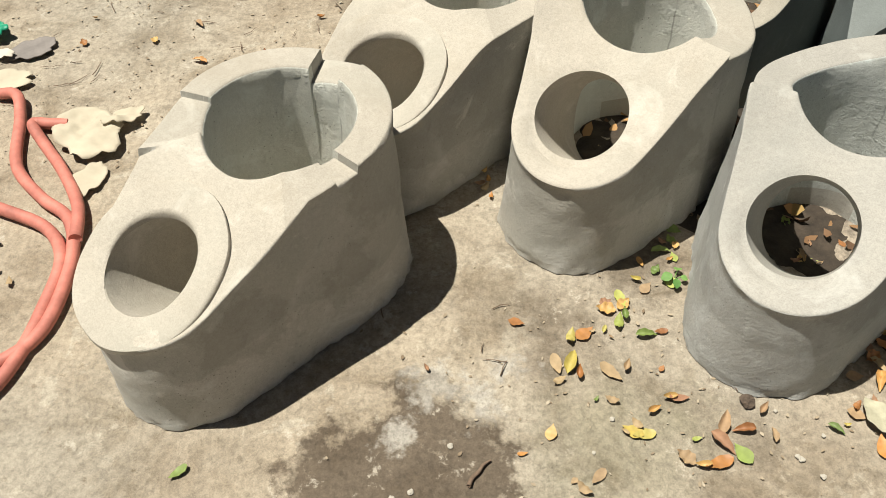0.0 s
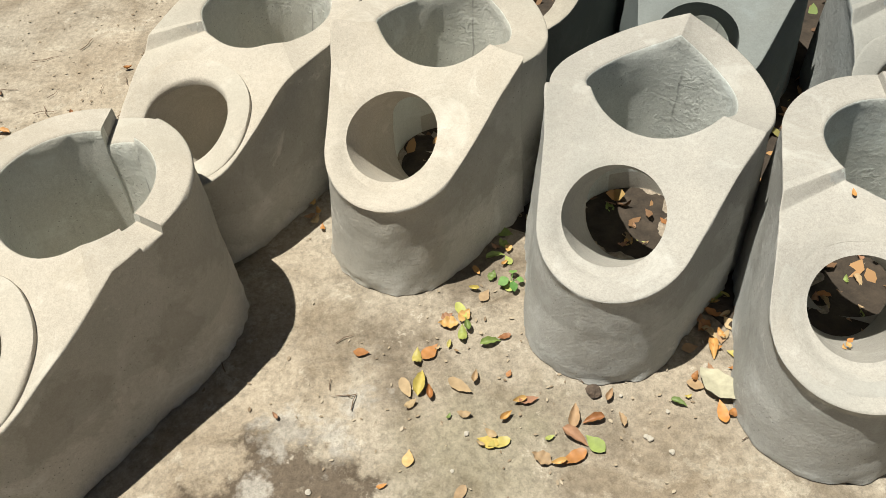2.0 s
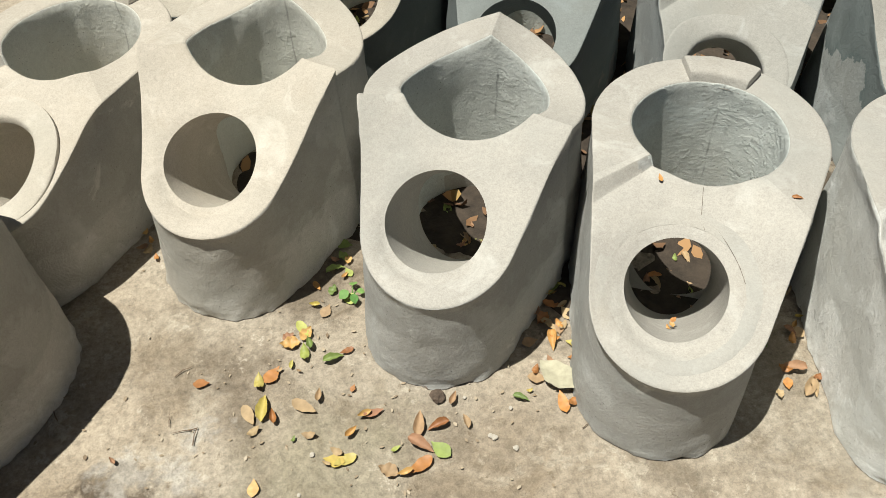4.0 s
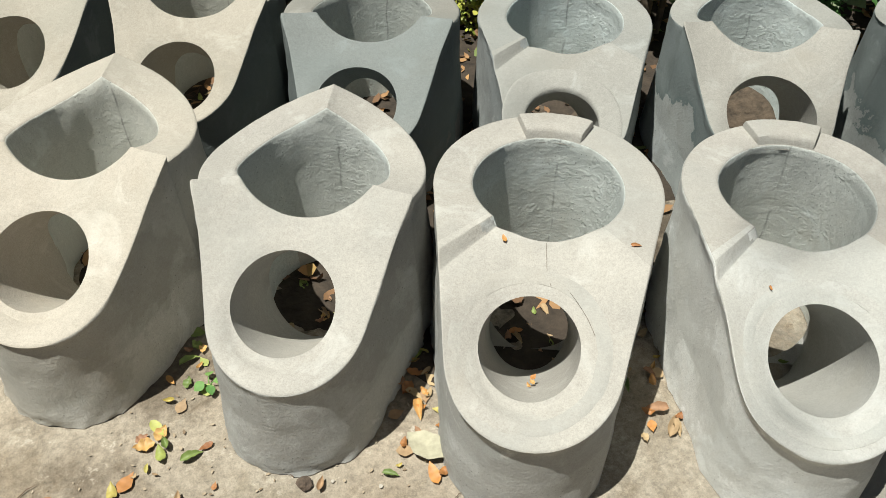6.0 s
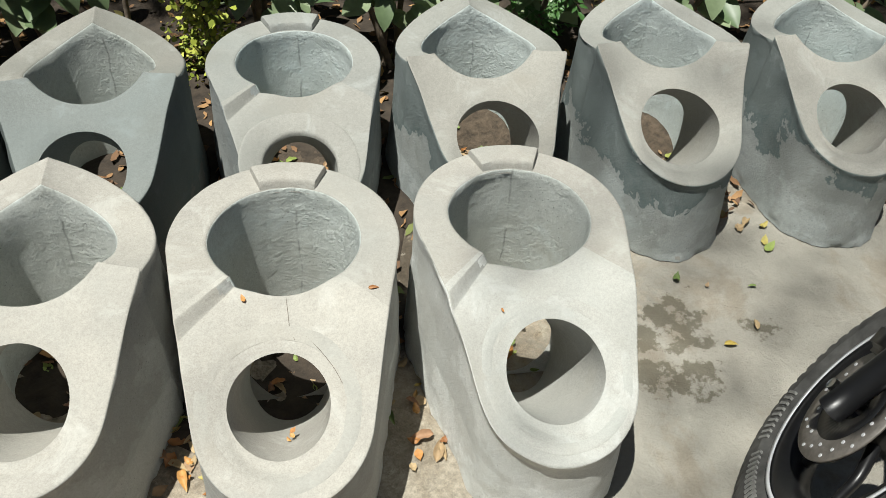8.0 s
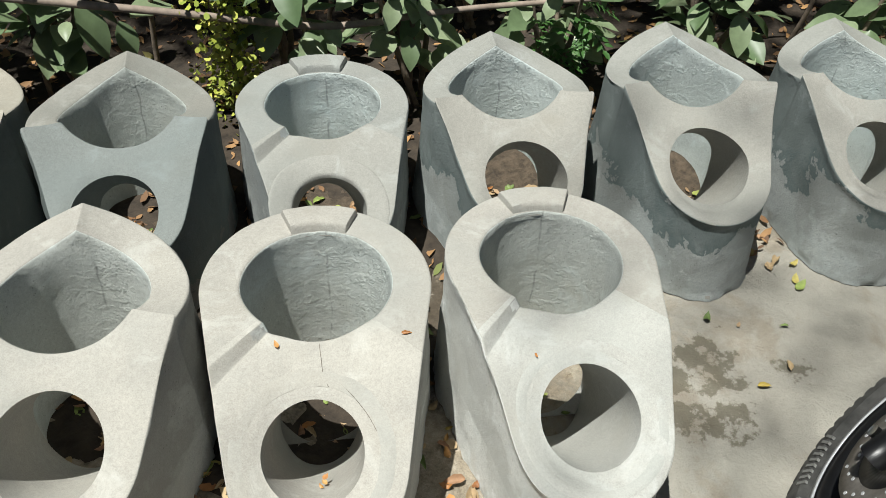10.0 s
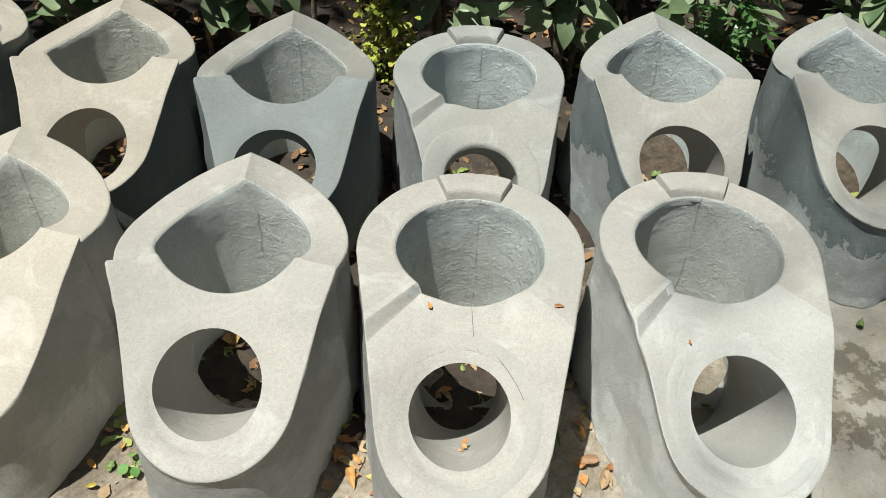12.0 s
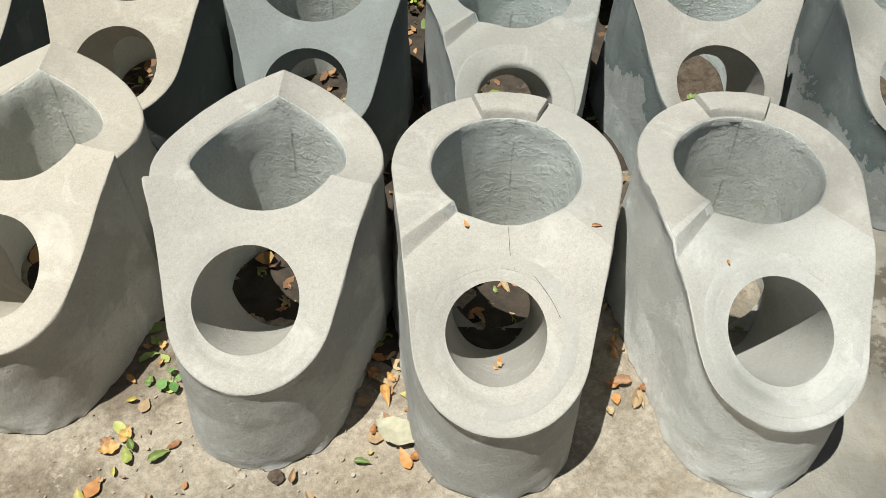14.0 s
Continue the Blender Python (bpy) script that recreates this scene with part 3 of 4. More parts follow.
def scrap(name, x, y, w, h, turn, seed, material, label, category, rise=0.02, n=44, z=0.006):
    """A thin torn sheet with a ragged outline and soft folds."""
    rng = random.Random(seed)
    top, faces = [], []
    rim = []
    for i in range(n):
        a = 2 * math.pi * i / n
        rim.append(1 - 0.5 * (0.5 + 0.5 * noise.noise((math.cos(a) * 1.9 + seed * 3, math.sin(a) * 1.9, 0))) - 0.05 * rng.random())
    rings = 10
    for k in range(1, rings + 1):
        for i in range(n):
            a = 2 * math.pi * i / n
            f = k / rings * rim[i]
            px, py = w / 2 * f * math.cos(a) * 1.15, h / 2 * f * math.sin(a) * 1.15
            pz = z + rise * (0.5 + 0.5 * noise.noise((px * 14 + seed, py * 14, seed))) + 0.22 * rise * noise.noise((px * 32, py * 32 + seed, 2))
            top.append((px, py, max(pz, 0.004)))
    top.append((0, 0, z + rise * 0.5))
    c = len(top) - 1
    for k in range(rings - 1):
        for i in range(n):
            j = (i + 1) % n
            faces.append((k * n + i, (k + 1) * n + i, (k + 1) * n + j, k * n + j))
    for i in range(n):
        faces.append((c, i, (i + 1) % n))
    ob = from_lists(name, top, faces, material)
    mod = ob.modifiers.new("thickness", "SOLIDIFY")
    mod.thickness = 0.002
    ob.matrix_world = pose(x, y, 0, 0, 0, turn)
    return tagged(ob, label, category)


mat_paper = plain("bag_paper", (0.46, 0.41, 0.31), 0.85, 0, 0.12, 9, 0.5, 0.004)
mat_white = plain("white_paper", (0.54, 0.50, 0.42), 0.85, 0, 0.08, 12, 0.4, 0.003)
mat_green = plain("green_plastic", (0.02, 0.30, 0.17), 0.35, 0, 0.35, 18, 0.6, 0.004)
mat_slate = plain("grey_sheet", (0.20, 0.18, 0.165), 0.8, 0, 0.2, 20)
mat_stone = plain("pale_stone", (0.42, 0.39, 0.33), 0.9, 0, 0.15, 60)
mat_wood = plain("dry_wood", (0.16, 0.11, 0.075), 0.9, 0, 0.35, 60, 0.6)
scrap("plastic_scrap", -1.78, 2.46, 0.15, 0.10, 20, 3, mat_green, "crumpled bright green plastic on rubbish", "plastic", 0.06)
scrap("plastic_scrap", -1.66, 2.37, 0.15, 0.09, -40, 4, mat_green, "crumpled green plastic sheet beside torn paper", "plastic", 0.05)
scrap("paper_scrap", -1.72, 2.25, 0.26, 0.17, 60, 5, mat_white, "torn white paper sheet lying on rubbish", "paper", 0.07)
scrap("paper_scrap", -1.585, 2.25, 0.11, 0.05, -20, 6, mat_white, "small torn white paper piece", "paper", 0.03)
scrap("slate_scrap", -1.50, 2.29, 0.17, 0.12, 35, 7, mat_slate, "flat grey sheet of stone on the ground", "stone", 0.012)
scrap("paper_scrap", -1.55, 2.11, 0.26, 0.14, 25, 8, mat_paper, "flattened pale paper on the ground", "paper", 0.012)
scrap("paper_scrap", -1.175, 1.875, 0.26, 0.22, -50, 9, mat_paper, "torn cream cement-bag paper beside the hose", "paper", 0.05)
scrap("paper_scrap", -1.10, 1.95, 0.15, 0.10, 30, 10, mat_paper, "folded cream paper scrap", "paper", 0.045)
scrap("paper_scrap", -1.70, 2.12, 0.16, 0.10, 0, 11, mat_slate, "dark dirty scrap on the ground", "paper", 0.03)
scrap("paper_scrap", -1.12, 1.70, 0.16, 0.10, 75, 12, mat_paper, "cream paper scrap under the stove's edge", "paper", 0.02)

# ---- leaves ----
LEAF_RNG = random.Random(11)


def leaf_mesh(name, length, width, curl, cup, material, tip=0.62, n=8, wave=0.0):
    """A pointed leaf along +x with a folded midrib, curled lengthwise."""
    verts, faces = [], []
    for i in range(n + 1):
        t = i / n
        w = width / 2 * (math.sin(math.pi * t ** tip) ** 0.85 if 0 < t < 1 else 0.03)
        x = length * (t - 0.5)
        z = curl * length * (2 * t - 1) ** 2
        wv = wave * math.sin(t * 19) * width
        for s in (-1, -0.5, 0, 0.5, 1):
            verts.append((x, s * w, z + cup * w * abs(s) ** 1.5 + wv * abs(s)))
    for i in range(n):
        for k in range(4):
            a = i * 5 + k
            faces.append((a, a + 5, a + 6, a + 1))
    me = bpy.data.meshes.new(name)
    me.from_pydata(verts, [], faces)
    for p in me.polygons:
        p.use_smooth = True
    me.materials.append(material)
    return me


mat_leaf = {
    "orange": leaf_mat("leaf_orange", [(0.0, (0.26, 0.11, 0.04)), (0.5, (0.52, 0.24, 0.06)), (1.0, (0.55, 0.36, 0.13))]),
    "tan": leaf_mat("leaf_tan", [(0.0, (0.36, 0.25, 0.14)), (0.5, (0.44, 0.33, 0.18)), (1.0, (0.32, 0.16, 0.09))], 0.75),
    "green": leaf_mat("leaf_green", [(0.0, (0.13, 0.19, 0.05)), (0.5, (0.26, 0.33, 0.08)), (1.0, (0.42, 0.43, 0.10))]),
    "yellow": leaf_mat("leaf_yellow", [(0.0, (0.48, 0.34, 0.06)), (1.0, (0.46, 0.42, 0.13))]),
}
GROUND_LEAF = {k: [leaf_mesh("leaf", L, W, c, u, m, tip, 12, wv) for L, W, c, u, tip, wv in
               ((0.046, 0.021, 0.08, 0.1, 0.7, 0.05), (0.036, 0.024, 0.10, 0.5, 1.25, 0.12), (0.052, 0.020, -0.06, 0.9, 0.62, 0.08), (0.032, 0.017, 0.22, -0.5, 0.9, 0.10),
                (0.040, 0.026, 0.03, 0.05, 1.4, 0.03), (0.028, 0.012, 0.3, 1.3, 0.75, 0.0))] for k, m in mat_leaf.items()}
LEAF_LABEL = {"orange": "dry curled orange leaf fallen on the concrete", "tan": "dry tan-brown leaf fallen on the concrete",
              "green": "fallen green leaf lying on the concrete", "yellow": "fallen yellow leaf lying on the concrete"}


def fallen(kind, x, y, size=1.0, z=0.0):
    me = LEAF_RNG.choice(GROUND_LEAF[kind])
    ob = new("fallen_leaf", me)
    low = min(v.co.z for v in me.vertices)
    ob.matrix_world = pose(x, y, z + 0.004 - low * size, LEAF_RNG.uniform(-10, 10), LEAF_RNG.uniform(-8, 8), LEAF_RNG.uniform(0, 360)) @ Matrix.Scale(size, 4)
    return tagged(ob, LEAF_LABEL[kind], "leaf", group="leaves fallen on the yard")


LEAVES_ORANGE = [(0.047, 1.271), (0.291, 1.352), (0.299, 1.334), (0.345, 1.42), (0.38, 1.259), (0.107, 1.127), (0.371, 1.157), (0.429, 1.144), (0.378, 1.083),
                 (-0.157, 0.951), (0.06, 0.932), (0.063, 0.854), (0.526, 1.01), (0.56, 1.017), (0.775, 1.076), (0.785, 0.91), (0.121, 0.985), (0.797, 0.904)]
LEAVES_TAN = [(0.257, 1.338), (0.222, 1.253), (0.264, 1.236), (0.141, 1.113), (-0.154, 1.134), (0.4, 1.082), (0.254, 1.069), (0.276, 0.992), (0.304, 1.011), (0.487, 1.026),
              (0.576, 1.062), (0.849, 1.183), (0.214, 0.888), (0.164, 0.876), (0.183, 0.859), (0.587, 1.002), (1.265, 0.858), (-1.159, 1.002), (-1.244, 1.373), (-1.2, 1.338),
              (-1.36, 2.473), (-1.226, 1.541), (2.294, 0.805), (2.282, 0.63)]
LEAVES_GREEN = [(0.387, 1.444), (0.403, 1.394), (0.419, 1.407), (0.188, 1.244), (0.346, 1.248), (-0.007, 1.061), (0.22, 1.07), (0.435, 1.071), (0.425, 0.984), (0.633, 1.041),
                (0.72, 1.02), (0.597, 0.911), (-0.649, 0.857), (-1.304, 1.252), (-1.355, 1.515), (-1.193, 2.398), (2.394, 0.723), (2.637, 0.603), (2.24, 0.875), (2.494, 0.859), (2.578, 0.788)]
LEAVES_YELLOW = [(0.744, 1.032), (0.47, 0.97), (0.251, 1.261), (0.417, 0.991), (2.167, 0.628), (2.32, 0.525), (-1.288, 1.468), (0.425, 0.984)]
for kind, spots in (("orange", LEAVES_ORANGE), ("tan", LEAVES_TAN), ("green", LEAVES_GREEN), ("yellow", LEAVES_YELLOW)):
    for x, y in spots[::2] if kind != "tan" else spots:
        fallen(kind, x, y, LEAF_RNG.choice((0.5, 0.75, 0.9, 1.0, 1.2)))
for x, y in ((-1.122, 2.353), (-1.351, 2.334), (-0.95, 2.25), (-0.9, 2.05), (-1.0, 2.45), (-0.75, 2.3), (-0.6, 2.5)):
    fallen(LEAF_RNG.choice(("orange", "tan")), x, y)
for kind, x, y in (("orange", 0.257, 1.318), ("green", 0.295, 1.35), ("green", 0.302, 1.301), ("green", 0.285, 1.279), ("orange", 0.204, 1.246), ("yellow", 0.172, 1.232),
                   ("tan", 0.294, 1.158), ("tan", 0.257, 1.142), ("yellow", 0.17, 1.166), ("orange", 0.186, 1.136), ("tan", 0.137, 1.157), ("orange", 0.342, 1.049),
                   ("yellow", 0.293, 0.996), ("yellow", 0.315, 0.989), ("tan", 0.396, 0.939), ("orange", 0.43, 0.922), ("orange", 0.463, 0.93), ("green", 0.515, 0.954), ("tan", 0.478, 0.976)):
    fallen(kind, x, y, LEAF_RNG.uniform(1.1, 1.4))
# leaves drifted between the front stoves and behind them
for gap in ((0.42, 1.47), (0.86, 1.16), (0.83, 1.08), (1.33, 0.93), (0.50, 1.60), (0.93, 1.30), (0.0, 1.72), (1.40, 1.02), (2.30, 1.12), (2.62, 0.95)):
    for _ in range(9):
        fallen(LEAF_RNG.choice(("orange", "orange", "tan", "tan", "green", "yellow")), gap[0] + LEAF_RNG.gauss(0, 0.05), gap[1] + LEAF_RNG.gauss(0, 0.06), LEAF_RNG.uniform(0.7, 1.2))
def heap(seed, dx, dy):
    """Height of the soil heaped against the back of a pot, added to cover its sunlit wall."""
    return {11: 0.09, 12: 0.07}.get(seed, 0.0) * float(smoothstep(-0.12, 0.14, dx * 0.5 + dy * 0.86))


# leaves lying on the ground inside the stoves
for kind, x, y, z, h, mat, label, seed in STOVES[2:12]:
    for _ in range(12 if seed < 7 else 20):
        r, a = LEAF_RNG.uniform(0, 0.13), LEAF_RNG.uniform(0, 6.28)
        dx, dy = r * math.cos(a) - 0.03, r * math.sin(a) - 0.05
        fallen(LEAF_RNG.choice(("orange", "tan", "tan", "green")), x + dx, y + dy, LEAF_RNG.uniform(0.7, 1.1), heap(seed, dx, dy) + 0.004)

# bare soil inside the stoves
def soil_patch(x, y, material, seed):
    verts, faces = [(x, y, 0.008 + heap(seed, 0, 0))], []
    n = 40
    for k in range(1, 7):
        for i in range(n):
            a = 2 * math.pi * i / n
            r = 0.2 * k / 6
            px, py = x + r * math.cos(a), y + r * math.sin(a) - 0.02
            verts.append((px, py, 0.006 + heap(seed, px - x, py - y) + 0.006 * noise.noise((px * 22, py * 22, 3)) + 0.003 * noise.noise((px * 60, py * 60, 3))))
    for i in range(n):
        faces.append((0, 1 + i, 1 + (i + 1) % n))
        for k in range(5):
            a, b = 1 + k * n + i, 1 + k * n + (i + 1) % n
            faces.append((a, a + n, b + n, b))
    tagged(from_lists("soil_patch", verts, faces, material), "crumbly brown soil inside a stove", "soil", kind="structure")


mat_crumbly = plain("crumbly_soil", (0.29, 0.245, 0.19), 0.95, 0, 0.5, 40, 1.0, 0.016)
# darker copy for the rear stoves, the shade inside them put into the colour
mat_shaded_crumbly = plain("shaded_crumbly_soil", (0.075, 0.056, 0.038), 0.95, 0, 0.5, 40, 1.0, 0.016)
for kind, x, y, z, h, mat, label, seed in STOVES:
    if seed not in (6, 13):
        soil_patch(x, y, mat_crumbly if seed < 7 else mat_shaded_crumbly, seed)

# a large pale leaf and a clod at the foot of the stoves
big = new("large_leaf", leaf_mesh("large_leaf", 0.105, 0.072, 0.06, 0.2, plain("pale_leaf", (0.38, 0.36, 0.26), 0.75, 0, 0.2, 45, 0.5, 0.004), 0.95, 12, 0.04))
big.matrix_world = pose(0.815, 1.045, 0.012, 8, 0, 118)
tagged(big, "large pale dry leaf beside a stove", "leaf")
STONE_SPOTS = [(-0.091, 0.944), (0.626, 0.954), (0.668, 0.91), (0.69, 1.005), (0.602, 1.06), (0.252, 1.024), (0.208, 0.943), (-0.166, 0.837), (-0.203, 0.821), (0.633, 0.948)]


def stone(name, x, y, size, material, label, seed):
    bm = bmesh.new()
    bmesh.ops.create_icosphere(bm, subdivisions=2, radius=size)
    for v in bm.verts:
        v.co *= 1 + 0.45 * noise.noise(v.co / size * 1.1 + Vector((seed, 0, 0)))
        v.co.z *= 0.5
    ob = part(name, bm, material, None, "", False)
    ob.matrix_world = pose(x, y, size * 0.25, 0, 0, seed * 40)
    return tagged(ob, label, "stone")


for k, (x, y) in enumerate(STONE_SPOTS):
    stone("pebble", x, y, LEAF_RNG.uniform(0.004, 0.007), mat_stone, "small pale chip of stone on the concrete", k)
stone("soil_clod", 0.545, 1.078, 0.017, plain("clod_soil", (0.09, 0.066, 0.048), 0.95, 0, 0.5, 70, 1.0, 0.01), "dark clod of soil at a stove's foot", 31)


def twig(x, y, length, turn, thick, seed):
    rng = random.Random(seed)
    pts = [((t - 0.5) * length, rng.uniform(-0.06, 0.06) * length, thick + 0.004 * rng.random()) for t in (0, 0.25, 0.5, 0.75, 1)]
    ob = tube("twig", pts, [thick, thick, thick * 0.9, thick * 0.7, thick * 0.4], mat_wood, None, 6, "", 4)
    ob.matrix_world = pose(x, y, 0, 0, 0, turn)
    return tagged(ob, "thin dry brown twig lying on the ground", "twig", group="twigs on the ground")


twig(-0.03, 0.885, 0.075, 55, 0.005, 1)
for k in range(46):
    twig(LEAF_RNG.uniform(-1.5, 0.05), LEAF_RNG.uniform(1.95, 2.75), LEAF_RNG.uniform(0.03, 0.09), LEAF_RNG.uniform(0, 180), LEAF_RNG.uniform(0.0008, 0.0016), k + 5)
for k in range(12):
    twig(LEAF_RNG.uniform(-0.3, 1.0), LEAF_RNG.uniform(0.8, 1.4), LEAF_RNG.uniform(0.02, 0.08), LEAF_RNG.uniform(0, 180), LEAF_RNG.uniform(0.0008, 0.0016), k + 90)

def weed(x, y, count, size, seed):
    """A seedling with round green leaves on thin stalks."""
    rng = random.Random(seed)
    ob = new("weed")
    ob.matrix_world = Matrix.Translation((x, y, 0))
    tagged(ob, "small bright green weed growing beside a stove", "plant", group="weeds in the yard")
    for k in range(count):
        a = 2 * math.pi * k / count + rng.uniform(-0.4, 0.4)
        d, h = size * rng.uniform(0.5, 1.1), size * rng.uniform(0.5, 1.2)
        tip = (d * math.cos(a), d * math.sin(a), h)
        tube("stalk", [(0, 0, -0.005), (tip[0] * 0.4, tip[1] * 0.4, h * 0.7), tip], [0.0018, 0.0015, 0.001], mat_weed, ob, 5, "", 4)
        lf = new("leaf", WEED_LEAF)
        lf.parent = ob
        lf.matrix_basis = pose(tip[0] * 1.25, tip[1] * 1.25, h, rng.uniform(-20, 20), rng.uniform(0, 30), math.degrees(a)) @ Matrix.Scale(rng.uniform(0.75, 1.2), 4)


mat_weed = leaf_mat("weed_green", [(0.0, (0.10, 0.24, 0.05)), (1.0, (0.18, 0.32, 0.08))], 0.7)
WEED_LEAF = leaf_mesh("leaf", 0.026, 0.022, -0.05, 0.15, mat_weed, 0.9, 10, 0.02)
weed(0.428, 1.415, 4, 0.022, 3)

# small debris on the stoves
for x, y, z in ((1.046, 1.005, 0.158), (1.055, 1.015, 0.16), (1.035, 1.0, 0.158), (1.545, 0.715, 0.14), (1.30, 1.06, 0.408), (1.07, 1.20, 0.404), (1.497, 0.868, 0.375)):
    fallen("orange", x, y, 0.45, z)


def litter(name, label, spots, seed, stops, size, tilt=35, lift=0.015):
    """Loose dead leaves and bits, one joined mesh."""
    rng = random.Random(seed)
    verts, faces = [], []
    for x, y, z in spots:
        L = size * rng.uniform(0.5, 1.3)
        W = L * rng.uniform(0.35, 0.6)
        m = pose(x, y, z + 0.4 * lift + lift * rng.random(), rng.uniform(-tilt, tilt), rng.uniform(-tilt, tilt), rng.uniform(0, 360))
        b = len(verts)
        c = rng.uniform(-0.3, 0.5) * L
        for p in ((-L / 2, 0, c * 0.5), (-L * 0.15, -W / 2, 0.15 * c), (L * 0.2, -W * 0.42, 0.1 * c), (L / 2, 0, c * 0.6), (L * 0.2, W * 0.42, 0.1 * c), (-L * 0.15, W / 2, 0.15 * c), (0, 0, -0.1 * abs(c))):
            verts.append(tuple(m @ Vector(p)))
        for i in range(6):
            faces.append((b + 6, b + i, b + (i + 1) % 6))
    m = Mat(name + "_leaves", 0.8)
    m.colour(m.ramp(m.island(), stops))
    return tagged(from_lists(name, verts, faces, m.m), label, "leaves", kind="stuff")


U, V = Vector((0.55, 0.835, 0)), Vector((0.835, -0.55, 0))   # away from the front row, and along it


def spot(w, u, z=0.0):
    return U * u + V * w + Vector((0, 0, z))


DRY = [(0.0, (0.10, 0.055, 0.03)), (0.35, (0.20, 0.11, 0.05)), (0.7, (0.33, 0.19, 0.08)), (0.9, (0.42, 0.24, 0.09)), (1.0, (0.15, 0.20, 0.06))]
lr = random.Random(5)
spots = [tuple(spot(lr.uniform(-1.9, 2.6), lr.gauss(2.2, 0.42))) for _ in range(2600)]
spots += [tuple(spot(lr.uniform(-2.5, 3.5), lr.uniform(2.7, 4.6))) for _ in range(3200)]


def on_concrete(p):
    return (Vector(p).dot(V) > 1.05 and Vector(p).dot(U) < 2.2) or Vector(p).dot(U) < (1.72 if -0.95 < Vector(p).dot(V) < 0.6 else 2.15)


litter("leaf_litter", "brown dead leaves heaped under and behind the rear stoves", [p for p in spots if not on_concrete(p)], 6, DRY, 0.05)
litter("dust_crumbs", "small dry bits strewn over the dusty ground", [(lr.uniform(-1.9, 0.1), lr.uniform(1.75, 2.9), 0) for _ in range(800)] + [(lr.gauss(0.4, 0.35), lr.gauss(1.15, 0.2), 0) for _ in range(160)], 7,
       [(0.0, (0.18, 0.13, 0.08)), (0.5, (0.31, 0.25, 0.17)), (1.0, (0.42, 0.36, 0.27))], 0.011, 14, 0.0015)

# dark soil under the hedge and the rear row
mat_soil = plain("dark_soil", (0.040, 0.030, 0.021), 0.95, 0, 0.45, 25, 0.8, 0.01)


def soil_bed():
    verts, faces = [], []
    nw, nu = 130, 34
    for j in range(nu + 1):
        for i in range(nw + 1):
            w = -3.6 + 8.6 * i / nw
            # near runs forward between the front stoves, dark soil deepening their shaded gaps
            near = 2.30 - 0.72 * float(smoothstep(-1.05, -0.85, w) * (1 - smoothstep(0.50, 0.62, w))) + 0.10 * noise.noise((w * 1.7, 0, 4)) + 0.55 * float(smoothstep(1.55, 2.0, w)) - 0.12 * float(smoothstep(-0.2, 0.2, w) * (1 - smoothstep(1.0, 1.4, w))) + 0.55 * float(1 - smoothstep(-1.2, -0.8, w))
            u = near + (7.5 - near) * (j / nu) ** 1.6
            z = -0.012 + 0.020 * min(1.0, j / 2) + 0.012 * noise.noise((w * 5, u * 5, 0)) * min(1, j)
            verts.append(tuple(spot(w, u, z)))
    for j in range(nu):
        for i in range(nw):
            a = j * (nw + 1) + i
            faces.append((a, a + 1, a + nw + 2, a + nw + 1))
    tagged(from_lists("soil_bed", verts, faces, mat_soil), "dark moist soil under the shrubs and in the shaded gaps between stoves", "soil", kind="structure")


soil_bed()

# ---- shrubs behind the stoves ----
mat_bark = plain("bark", (0.17, 0.135, 0.10), 0.9, 0, 0.4, 30, 0.8, 0.004)
mat_pole = plain("grey_pole", (0.25, 0.20, 0.16), 0.85, 0, 0.3, 25, 0.6, 0.003)


def green_leaf_mat(name, a, b, rough=0.42):
    m = Mat(name, rough)
    c = m.ramp(m.random(), [(0.0, a), (1.0, b)])
    m.colour(m.mix(1.0, c, m.ramp(m.noise(25, 3, 0.6), [(0.3, 0.75), (0.7, 1.0)]), "MULTIPLY"))
    t = m.t.nodes.new("ShaderNodeBsdfTranslucent")
    m.link(m.b.inputs["Base Color"].links[0].from_socket, t.inputs["Color"])
    mx = m.t.nodes.new("ShaderNodeMixShader")
    mx.inputs[0].default_value = 0.3
    out = m.t.nodes["Material Output"]
    m.link(m.b.outputs[0], mx.inputs[1])
    m.link(t.outputs[0], mx.inputs[2])
    m.link(mx.outputs[0], out.inputs["Surface"])
    return m.m


mat_broad = green_leaf_mat("broad_leaf", (0.13, 0.20, 0.09), (0.34, 0.41, 0.24))
mat_fern = green_leaf_mat("feathery_leaf", (0.07, 0.17, 0.04), (0.11, 0.24, 0.06))
BROAD = [leaf_mesh("leaf", L, L * 0.55, c, 0.22, mat_broad, 0.85, 9, wv) for L, c, wv in ((0.17, -0.06, 0.012), (0.15, 0.05, 0.015), (0.125, -0.1, 0.0), (0.19, -0.04, 0.012))]
hr = random.Random(21)


